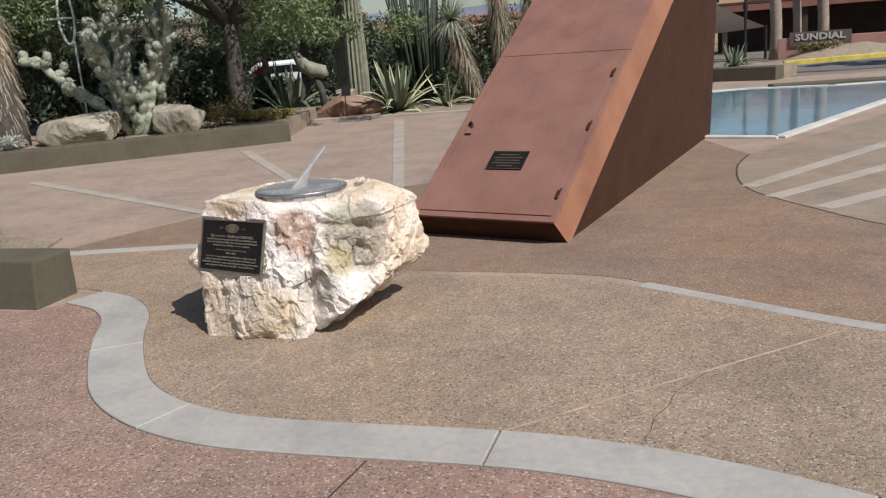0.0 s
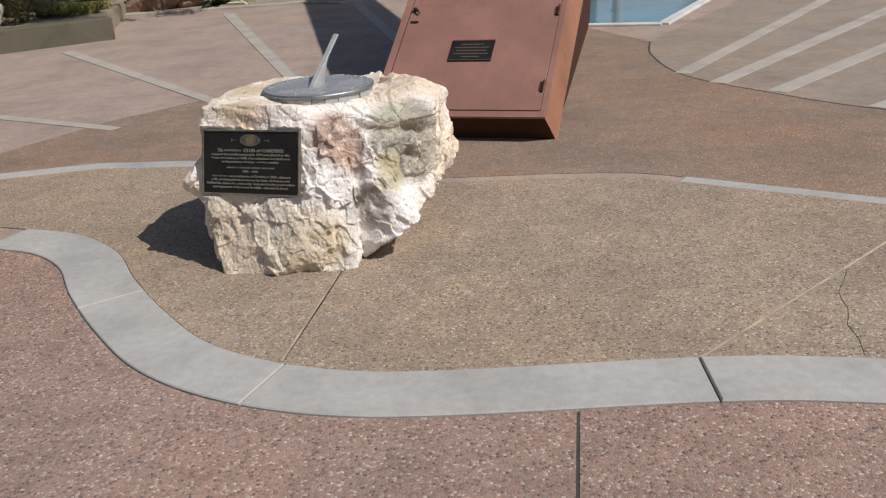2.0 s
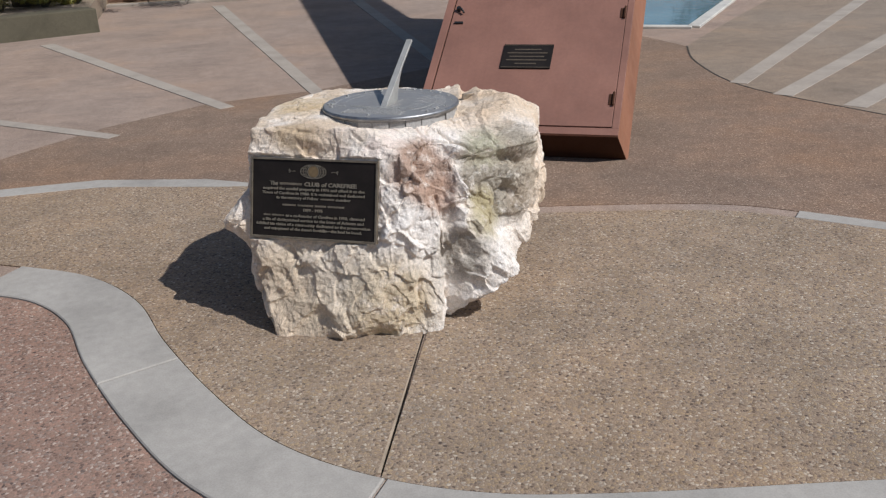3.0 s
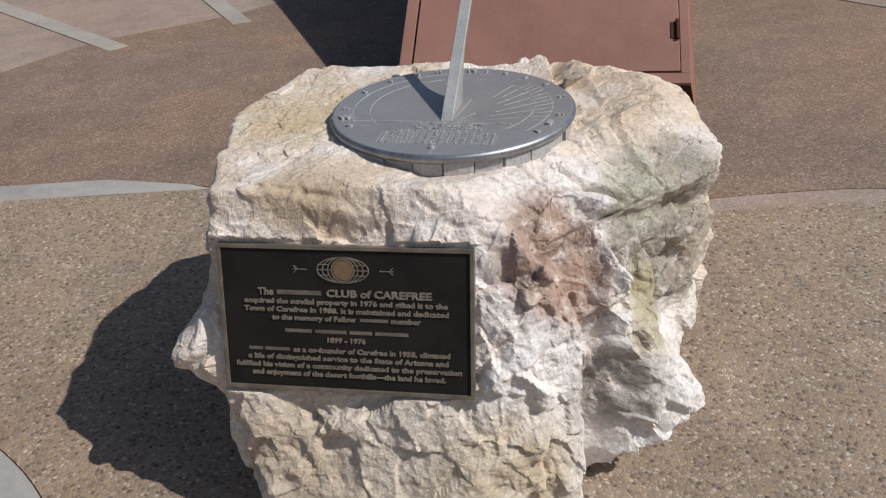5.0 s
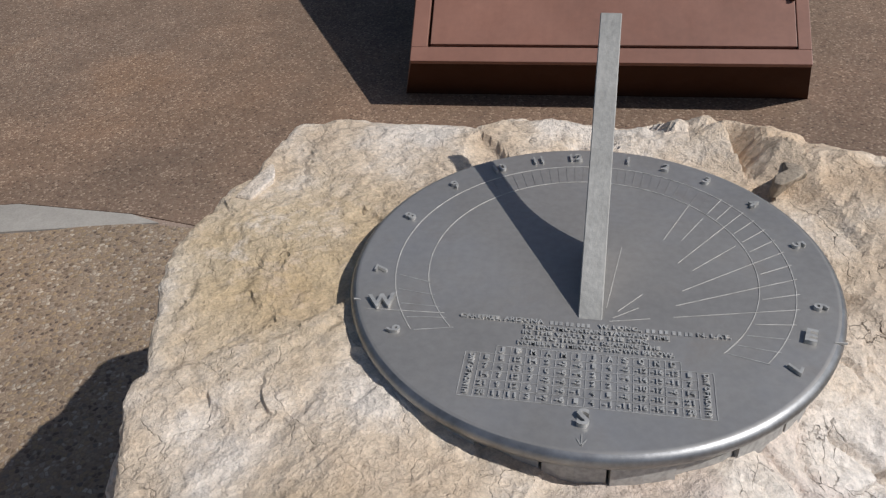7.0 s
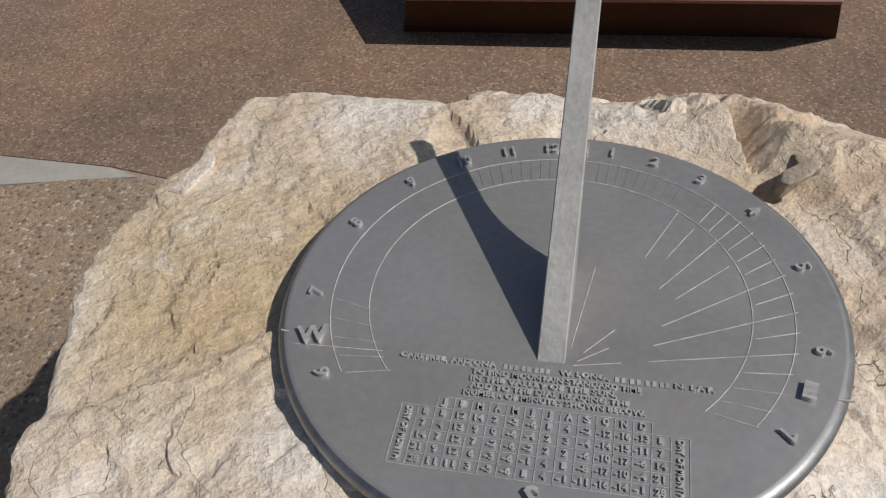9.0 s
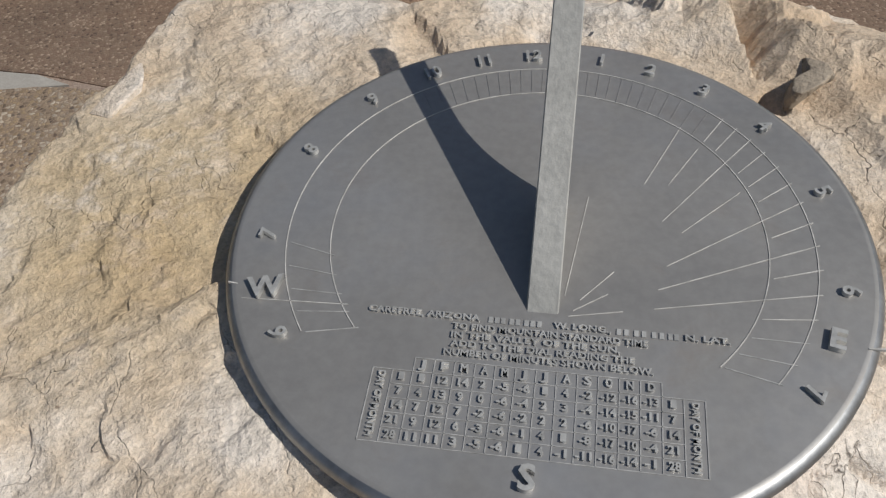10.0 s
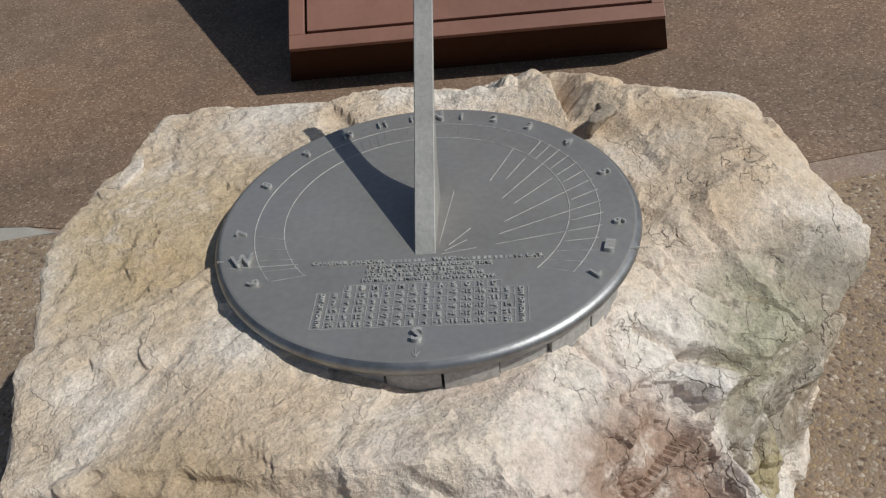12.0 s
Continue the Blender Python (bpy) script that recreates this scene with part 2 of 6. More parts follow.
def dial_metal():
    n = Nodes("brushed_grey_bronze", 0.42, 0.45, 0.5)
    col = n.ramp(n.noise(5, 6, 0.6), [(0.3, (0.305, 0.288, 0.270)), (0.6, (0.35, 0.332, 0.312)), (0.8, (0.38, 0.36, 0.335))])
    col = n.mix(0.5, col, n.ramp(n.noise(90, 3), [(0.35, 0.85), (0.65, 1.05)]), "MULTIPLY")
    n.color(col)
    col = n.mix(n.math("MULTIPLY", n.ramp(n.noise(3.2, 5, 0.65), [(0.48, 0.0), (0.66, 1.0)]), 0.35), col, (0.27, 0.285, 0.32))
    col = n.mix(n.math("MULTIPLY", n.ramp(n.noise(11, 6, 0.7), [(0.56, 0.0), (0.72, 1.0)]), 0.30), col, (0.24, 0.19, 0.15))
    n.color(col)
    n.rough(n.ramp(n.noise(6, 5, 0.65), [(0.3, 0.34), (0.7, 0.56)]))
    n.bump(n.noise(240, 2), 0.08, 0.001)
    return n.m


M_DIAL = dial_metal()
M_DIAL_RAISED = plain("worn_raised_bronze", (0.50, 0.485, 0.46), 40, 0.25, 0.4, 0.05, 0.3, 200)
M_DIAL_LINE = plain("bright_scored_line", (0.54, 0.515, 0.48), 60, 0.3, 0.45, 0.02, 0.0, 200)
M_DIAL_FAINT = plain("faint_scored_line", (0.46, 0.445, 0.425), 60, 0.3, 0.45, 0.02, 0.2, 200)
M_DIAL_RIM = plain("polished_rim_metal", (0.32, 0.32, 0.325), 30, 0.2, 0.46, 0.03, 0.9, 150)
M_GNOMON = plain("satin_gnomon_metal", (0.42, 0.405, 0.375), 16, 0.16, 0.5, 0.1, 0.3, 120)
M_MORTAR = concrete("cracked_mortar", (0.42, 0.40, 0.375), 0.5)


# ---- building helpers ----
def part(name, bm, material, parent=None, label="", smooth=False):
    """Links a bmesh as one mesh object, under a thing or under a part."""
    me = bpy.data.meshes.new(name)
    bm.to_mesh(me)
    bm.free()
    for m in material if isinstance(material, (list, tuple)) else [material]:
        me.materials.append(m)
    if smooth:
        me.polygons.foreach_set("use_smooth", [True] * len(me.polygons))
    ob = new(name, me)
    if parent:
        ob.parent = parent
    if label:
        ob["label"] = label
    return ob


def share(name, me, parent, m):
    ob = new(name, me)
    ob.parent = parent
    ob.matrix_basis = m
    return ob


def thing(name, m, label, category, group="", kind=""):
    ob = new(name)
    ob.empty_display_size = 0.1
    ob.matrix_basis = m
    return tagged(ob, label, category, group, kind)


def box(bm, lo, hi, m=None, bevel=0.0):
    v = bmesh.ops.create_cube(bm, size=1.0)["verts"]
    size = [hi[i] - lo[i] for i in range(3)]
    mid = [(hi[i] + lo[i]) / 2 for i in range(3)]
    bmesh.ops.transform(bm, matrix=Matrix.LocRotScale(mid, None, size), verts=v)
    if bevel:
        edges = list({e for a in v for e in a.link_edges})
        r = bmesh.ops.bevel(bm, geom=edges, offset=bevel, segments=2, profile=0.6, affect="EDGES")
        v = list({a for f in r["faces"] for a in f.verts} | {a for a in v if a.is_valid})
    if m:
        bmesh.ops.transform(bm, matrix=m, verts=v)
    return v


def boxed(lo, hi, bevel=0.0, m=None):
    bm = bmesh.new()
    box(bm, lo, hi, m, bevel)
    return bm


def prism(outline, z0, z1, bevel=0.0):
    """An upright slab over an outline, its top edge rounded when bevel is given."""
    bm = bmesh.new()
    f = bm.faces.new([bm.verts.new((x, y, z0)) for x, y in outline])
    if f.normal.z > 0 or sum(a[0] * b[1] - b[0] * a[1] for a, b in zip(outline, outline[1:] + outline[:1])) > 0:
        pass
    else:
        f.normal_flip()
    r = bmesh.ops.extrude_face_region(bm, geom=[f])
    top = [g for g in r["geom"] if isinstance(g, bmesh.types.BMVert)]
    bmesh.ops.translate(bm, vec=(0, 0, z1 - z0), verts=top)
    bmesh.ops.recalc_face_normals(bm, faces=bm.faces)
    if bevel:
        es = [e for e in bm.edges if all(abs(v.co.z - z1) < 1e-6 for v in e.verts)]
        bmesh.ops.bevel(bm, geom=es, offset=bevel, segments=1, affect="EDGES")
    return bm


def cut_slab(outline, cuts, gap, z0, z1):
    """The pieces of a slab after straight joints (point, direction) have been sawn through it."""
    bases = [bmesh.new()]
    bases[0].faces.new([bases[0].verts.new((x, y, z1)) for x, y in outline])
    for (px, py), (dx, dy) in cuts:
        no = Vector((-dy, dx, 0)).normalized()
        done = []
        for b in bases:
            for s in (1, -1):
                c = b.copy()
                bmesh.ops.bisect_plane(c, geom=c.verts[:] + c.edges[:] + c.faces[:], plane_co=Vector((px, py, 0)) - no * s * gap / 2, plane_no=no * s, clear_outer=True)
                if c.faces:
                    done.append(c)
                else:
                    c.free()
            b.free()
        bases = done
    for b in bases:
        for f in b.faces:
            if f.normal.z < 0:
                f.normal_flip()
        r = bmesh.ops.extrude_face_region(b, geom=b.faces[:])
        bmesh.ops.translate(b, vec=(0, 0, z0 - z1), verts=[g for g in r["geom"] if isinstance(g, bmesh.types.BMVert)])
        bmesh.ops.recalc_face_normals(b, faces=b.faces)
    return bases


def spline(pts, steps=8):
    """A smooth open curve through its control points."""
    out = []
    p = [Vector(pts[0]) * 2 - Vector(pts[1])] + [Vector(q) for q in pts] + [Vector(pts[-1]) * 2 - Vector(pts[-2])]
    for i in range(1, len(p) - 2):
        for k in range(steps):
            t = k / steps
            a, b, c, d = p[i - 1], p[i], p[i + 1], p[i + 2]
            out.append(0.5 * ((2 * b) + (c - a) * t + (2 * a - 5 * b + 4 * c - d) * t * t + (3 * b - a - 3 * c + d) * t ** 3))
    return out + [p[-2]]


def offset(curve, d):
    out = []
    for i, q in enumerate(curve):
        t = (curve[min(i + 1, len(curve) - 1)] - curve[max(i - 1, 0)]).normalized()
        out.append(q + Vector((-t.y, t.x)) * d)
    return out


def tube(bm, pts, radii, sides=8, cap=True):
    rings = []
    for i, q in enumerate(pts):
        q = Vector(q)
        t = (Vector(pts[min(i + 1, len(pts) - 1)]) - Vector(pts[max(i - 1, 0)])).normalized()
        a = t.orthogonal().normalized() if i == 0 else (a - t * a.dot(t)).normalized()
        b = t.cross(a)
        r = radii[i] if isinstance(radii, (list, tuple)) else radii
        rings.append([bm.verts.new(q + (a * math.cos(k) + b * math.sin(k)) * r) for k in np.linspace(0, 2 * math.pi, sides, endpoint=False)])
    for u, v in zip(rings, rings[1:]):
        for k in range(sides):
            bm.faces.new((u[k], u[(k + 1) % sides], v[(k + 1) % sides], v[k]))
    if cap:
        bm.faces.new(rings[0][::-1])
        bm.faces.new(rings[-1])
    return bm


def tubed(pts, radii, sides=8):
    return tube(bmesh.new(), pts, radii, sides)


GLYPHS = {}


def text_mesh(words, bold=0.0):
    """A flat mesh of a line of writing, 1 unit high, centred."""
    key = (words, bold)
    if key not in GLYPHS:
        cu = bpy.data.curves.new("writing", "FONT")
        cu.body, cu.size, cu.align_x, cu.align_y = words, 1.0, "CENTER", "CENTER"
        cu.extrude, cu.offset, cu.resolution_u = 0.1, bold, 2
        ob = bpy.data.objects.new("writing", cu)
        scene.collection.objects.link(ob)
        bpy.context.view_layer.update()
        GLYPHS[key] = bpy.data.meshes.new_from_object(ob.evaluated_get(bpy.context.evaluated_depsgraph_get()))
        bpy.data.objects.remove(ob)
    return GLYPHS[key]


def write(bm, words, x, y, height, width=None, turn=0.0, lift=0.001, z=0.0, bold=0.02):
    """Adds writing to a bmesh lying in its xy plane; width: squeeze or stretch the line to it."""
    me = text_mesh(words, bold)
    xs = [v.co.x for v in me.vertices]
    w = max(xs) - min(xs)
    sx = width / w if width else height / 0.72
    old = set(bm.verts)
    bm.from_mesh(me)
    vs = [v for v in bm.verts if v not in old]
    bmesh.ops.transform(bm, matrix=Matrix.Translation((x, y, z + lift)) @ Matrix.Rotation(turn, 4, "Z") @ Matrix.Diagonal((sx, height / 0.72, lift / 0.1, 1)), verts=vs)


# ---- ground and paving ----
def setting(name, bm, material, label, category, smooth=False):
    return tagged(part(name, bm, material, None, "", smooth), label, category, "", "structure")


def ground_sheet():
    n = Nodes("desert_ground", 0.9, 0.0, 0.2)
    col = n.ramp(n.noise(0.15, 5), [(0.35, (0.17, 0.14, 0.115)), (0.65, (0.26, 0.205, 0.155))])
    n.color(n.mix(0.5, col, n.ramp(n.noise(30, 3), [(0.3, 0.7), (0.7, 1.1)]), "MULTIPLY"))
    bm = bmesh.new()
    bmesh.ops.create_circle(bm, cap_ends=True, radius=900, segments=64)
    bmesh.ops.translate(bm, vec=(0, 0, -0.06), verts=bm.verts)
    setting("ground", bm, n.m, "tan desert ground and worn street surface", "ground")


ground_sheet()
setting("plaza", prism([(-22, -14), (22, -14), (24, 24.3), (5.2, 24.3), (-0.2, 20.6), (-4.6, 20.9), (-13, 18), (-22, 12)], -0.05, -0.008), M_PLAZA, "pinkish tan exposed-aggregate plaza paving", "paving")

KERB_MID = spline([(-2.66, 5.02), (-2.30, 4.80), (-2.04, 4.47), (-1.86, 4.02), (-1.62, 3.53), (-1.37, 3.13), (-1.05, 2.84), (-0.66, 2.64), (-0.20, 2.53), (0.75, 2.39), (1.22, 2.27), (1.66, 2.09), (2.13, 1.82), (2.70, 1.40), (3.30, 0.90), (4.1, 0.4)], 8)
KERB_IN, KERB_OUT = offset(KERB_MID, 0.168), offset(KERB_MID, -0.168)
BACK_LOW = spline([(3.9, 3.15), (2.87, 3.70), (2.18, 4.26), (1.69, 4.68), (1.36, 4.93), (0.9, 5.08), (0.17, 5.24)], 5)
LEFT_LOW = spline([(0.17, 5.24), (-0.5, 5.66), (-1.28, 6.20), (-1.72, 6.33), (-2.46, 6.54), (-3.42, 6.50)], 4)
xy = lambda vs: [(v.x, v.y) for v in vs]


def island():
    edge = xy(KERB_IN[2:]) + [(4.6, 2.6)] + xy(BACK_LOW) + xy(LEFT_LOW[1:]) + [(-3.9, 6.45), (-3.9, 5.42), (-2.76, 5.26)]
    top = thing("paving_island", pose(0, 0, 0), "tan exposed-aggregate paving slabs round the boulder", "paving", "", "structure")
    for b in cut_slab(edge, [((-0.89, 2.96), (0.285, 0.92)), ((0.79, 2.55), (1.93, 1.235))], 0.018, -0.04, 0.0):
        part("paving_slab", b, M_TAN, top)
    for a, b in (((-0.89, 2.96), (-0.52, 4.20)), ((0.79, 2.55), (2.72, 3.785))):
        a, b = Vector(a), Vector(b)
        s = Vector((-(b - a).y, (b - a).x)).normalized()
        part("joint_sand", prism(xy([a - s * 0.001, b - s * 0.001, b + s * 0.010, a + s * 0.010]), -0.03, -0.0015), M_SAND, top, "pale sandy joint filler")
        part("joint_filler", prism(xy([a - s * 0.008, b - s * 0.008, b - s * 0.001, a - s * 0.001]), -0.03, -0.008), M_JOINT, top, "dark open joint")


def red_paving():
    edge = xy(KERB_OUT[::-1]) + [(-2.90, 4.70), (-4.3, 4.93), (-16, 6.6), (-16, -12), (16, -12), (16, 1.2), (6, 0.2)]
    top = thing("red_paving", pose(0, 0, 0), "pinkish red exposed-aggregate paving slabs", "paving", "", "structure")
    for b in cut_slab(edge, [((0.2, 2.28), (0.115, 0.38))], 0.013, -0.04, -0.004):
        part("paving_slab", b, M_RED, top)
    part("joint_filler", prism([(0.190, 2.295), (0.213, 2.295), (-1.584, -3.7), (-1.608, -3.7)], -0.03, -0.006), M_JOINT, top, "dark joint filler")
    # a hairline crack in the island's outer slab
    line = [(1.40, 2.41), (1.455, 2.535), (1.482, 2.66), (1.53, 2.73), (1.574, 2.805), (1.60, 2.90), (1.634, 2.973), (1.72, 3.07), (1.80, 3.177)]
    part("crack", prism(line + [(x + 0.003, y) for x, y in line[::-1]], -0.02, 0.0012), M_JOINT, top)


def kerb_band():
    top = thing("kerb_band", pose(0, 0, 0), "curved flush band of smooth grey concrete", "kerb", "", "structure")
    joints = [((-1.89, 3.82), (-1.65, 3.91)), ((-1.05, 2.62), (-0.92, 2.93)), ((0.72, 2.23), (0.79, 2.55)), ((2.05, 1.72), (2.2, 2.02))]
    stops = [0] + [min(range(len(KERB_MID)), key=lambda i: (KERB_MID[i] - (Vector(a) + Vector(b)) / 2).length) for a, b in joints] + [len(KERB_MID) - 1]
    for a, b in zip(stops, stops[1:]):
        one, two = KERB_IN[a:b + 1], KERB_OUT[a:b + 1]
        for row in (one, two):
            row[0] = row[0] + (row[1] - row[0]).normalized() * 0.005
            row[-1] = row[-1] + (row[-2] - row[-1]).normalized() * 0.005
        bm = prism(xy([p.lerp(q, 0.012) for p, q in zip(one, two)]) + xy([q.lerp(p, 0.012) for p, q in zip(one, two)][::-1]), -0.04, 0.006, 0.005)
        part("kerb_piece", bm, M_BAND, top)
    # the narrow band that closes the island behind, and its tapering end behind the boulder
    back = xy(BACK_LOW[:-14])
    up = xy(offset(BACK_LOW, -0.12)[:-14])
    part("kerb_piece", prism(back + up[::-1], -0.04, 0.002, 0.003), M_BAND, top)
    part("kerb_piece", prism([(-1.28, 6.215), (-1.72, 6.345), (-2.46, 6.555), (-3.9, 6.47), (-3.9, 6.66), (-2.49, 6.73), (-1.73, 6.52), (-1.36, 6.30)], -0.04, 0.002, 0.003), M_BAND, top)


QUADRANT = spline([(3.61, 10.5), (3.25, 9.5), (3.08, 8.15), (3.45, 6.96), (3.82, 6.17), (4.59, 5.14)], 6)


def plaza_pieces():
    pad = [(-3.9, 6.70), (-3.45, 7.5), (-2.75, 8.45), (-1.9, 9.17), (-0.9, 9.42), (0.5, 10.3), (2.2, 11.6), (3.30, 12.3)] + [(v.x - 0.007, v.y) for v in QUADRANT] + [(4.3, 3.1)]
    setting("gnomon_pad", prism(pad + [(p.x, p.y) for p in offset(BACK_LOW, -0.125)] + xy(LEFT_LOW[2:8:2]) + [(-1.36, 6.31), (-1.73, 6.53), (-2.49, 6.74)], -0.04, -0.004), M_PAD, "smooth brown aggregate paving pad round the big gnomon", "paving")
    right = [(v.x + 0.007, v.y) for v in QUADRANT] + [(7, 3.2), (20, 2.5), (20, 14), (9, 17.2), (7.0, 14.6), (4.5, 11.6)]
    setting("quadrant_paving", prism(right, -0.04, -0.004), M_GREY, "grey aggregate paving quadrant with a curved edge", "paving")
    line = [Vector((v.x, v.y)) for v in QUADRANT]
    setting("expansion_joint", prism(xy(offset(line, 0.011)) + xy(offset(line, -0.011)[::-1]), -0.03, -0.002), M_JOINT, "dark curved joint between two kinds of paving", "joint")
    strips = [((-0.85, 9.14), (-2.55, 19.0), 0.145, 0.24), ((-1.74, 8.88), (-4.72, 14.45), 0.15, 0.20), ((-2.62, 8.04), (-7.4, 11.85), 0.13, 0.2), ((3.10, 8.24), (8.2, 13.8), 0.17, 0.21),
              ((3.20, 7.62), (8.4, 12.2), 0.18, 0.22), ((3.50, 7.02), (9.0, 11.2), 0.19, 0.22), ((3.9, 6.1), (9.5, 9.2), 0.19, 0.22), ((0.62, 9.9), (0.2, 19.0), 0.15, 0.24)]
    for a, b, wa, wb in strips:
        a, b = Vector(a), Vector(b)
        s = Vector((-(b - a).y, (b - a).x)).normalized()
        ob = tagged(part("hour_strip", prism(xy([a - s * wa / 2, b - s * wb / 2, b + s * wb / 2, a + s * wa / 2]), -0.03, 0.0, 0.002), M_STRIP), "pale concrete hour line set in the plaza paving", "paving strip", "hour lines of the plaza", "structure")


island()
red_paving()
kerb_band()
plaza_pieces()


def ridge(p):
    return 0.6 - 2.6 * abs(noise.noise(p))


def fracture(p):
    """Broken stone: creased ridges at several sizes, drawn out along its steep bedding."""
    a = Vector((0.25, 0.05, -0.965))
    q = p - a * (p.dot(a) * 0.45)
    q = q + noise.noise_vector(q * 3.0) * 0.035
    r1, r2 = ridge(q * 5.2), ridge(q * 11.0 + Vector((3, 1, 7)))
    r3, r4 = ridge(q * 24.0 + Vector((7, 2, 4))), ridge(p * 52.0 + Vector((1, 9, 5)))
    return 0.75 * noise.noise(q * 2.6) + 0.62 * r1 + 0.40 * r2 * (0.7 + 0.4 * r1) + 0.17 * r3 + 0.08 * r4


def scoops(p, scale, key):
    """Conchoidal breaks: hollow faces of uneven tilt that meet in sharp ridges, drawn out along the bedding."""
    a = Vector((0.34, 0.05, -0.94))
    q = (p - a * (p.dot(a) * 0.55)) * scale + Vector((key, key, key))
    best = 9.0
    for c in noise.voronoi(q)[1]:
        d = q - c
        best = min(best, d.length + 0.55 * d.dot(noise.cell_vector(c * 37.0) * 2.0 - Vector((1, 1, 1))))
    return (best - 0.55) / scale


def facets(p, scale, key):
    """Broken faces: patches of stone, each with a tilt of its own, meeting in crisp steps."""
    q = p * scale + noise.noise_vector(p * scale * 1.7) * 0.22 + Vector((key, key * 2, key * 3))
    near, cells = noise.voronoi(q)
    tilt = noise.cell_vector(cells[0] * 31.0) * 2.0 - Vector((1, 1, 1))
    edge = min(1.0, (near[1] - near[0]) / 0.10)
    return (q - cells[0]).dot(tilt) / scale * (0.35 + 0.65 * edge)


def stone_mesh(centre, planes, level, roughness, soft=0.02, extra=None, grain=1.0, notches=()):
    """A stone: the room inside a set of planes (normal, point), with wedges broken out of it, chipped and grained; centre is its origin."""
    bm = bmesh.new()
    bmesh.ops.create_icosphere(bm, subdivisions=level, radius=1.0)
    dirs = np.array([v.co for v in bm.verts])
    k = []
    for n, p in planes:
        n = np.array(n, float) / np.linalg.norm(n)
        dist = float(n @ (np.array(p) - np.array(centre)))
        dn = dirs @ n
        k.append(np.where(dn > 1e-3, dist / np.maximum(dn, 1e-3), 50.0))
    k = np.array(k)
    low = k.min(0)
    r = low - soft * np.log(np.exp(-np.clip((k - low) / soft, 0, 40)).sum(0))
    r = np.maximum(r, 0.004)
    whole = r.copy()
    for j, wedge in enumerate(notches):
        wobble = np.array([0.010 * noise.noise(Vector(d) * 9 + Vector((j, 0, 0))) + 0.004 * noise.noise(Vector(d) * 31) for d in dirs])
        enter, leave = np.zeros(len(dirs)), np.full(len(dirs), 50.0)
        for n, p in wedge:
            n = np.array(n, float) / np.linalg.norm(n)
            dist = float(n @ (np.array(p) - np.array(centre))) + wobble
            dn = dirs @ n
            enter = np.maximum(enter, np.where(dn > 1e-4, dist / np.maximum(dn, 1e-4), np.where(dist > 0, 50.0, 0.0)))
            leave = np.minimum(leave, np.where(dn < -1e-4, dist / np.minimum(dn, -1e-4), 50.0))
        r = np.where((enter < r) & (leave > r), np.maximum(enter, 0.1), r)
    if notches:
        ends = np.array([(e.verts[0].index, e.verts[1].index) for e in bm.edges])
        count = np.bincount(ends.ravel(), minlength=len(r))
        cut = whole - r
        for _ in range(9):
            cut = 0.3 * cut + 0.7 * (np.bincount(ends[:, 0], cut[ends[:, 1]], len(r)) + np.bincount(ends[:, 1], cut[ends[:, 0]], len(r))) / count
        r = whole - cut
    for v, d, q in zip(bm.verts, dirs, r):
        p = Vector(d) * q
        dr = roughness * fracture(p * grain)
        if extra:
            p, dr = extra(p, dr)
        v.co = p + Vector(d) * dr
    return bm


# ---- the boulder with its dial and plaque ----
CENTRE = (-0.62, 4.50, 0.40)


def plaque_frame():
    tl, tr, br, bl = Vector((-1.242, 4.268, 0.729)), Vector((-0.741, 4.008, 0.738)), Vector((-0.784, 3.934, 0.409)), Vector((-1.294, 4.178, 0.409))
    x = ((tr - tl) + (br - bl)).normalized()
    y = (tl - bl) + (tr - br)
    y = (y - x * y.dot(x)).normalized()
    m = Matrix((x, y, x.cross(y))).transposed().to_4x4()
    m.translation = (tl + tr + br + bl) / 4 + x.cross(y) * 0.004
    return m


PLAQUE = plaque_frame()


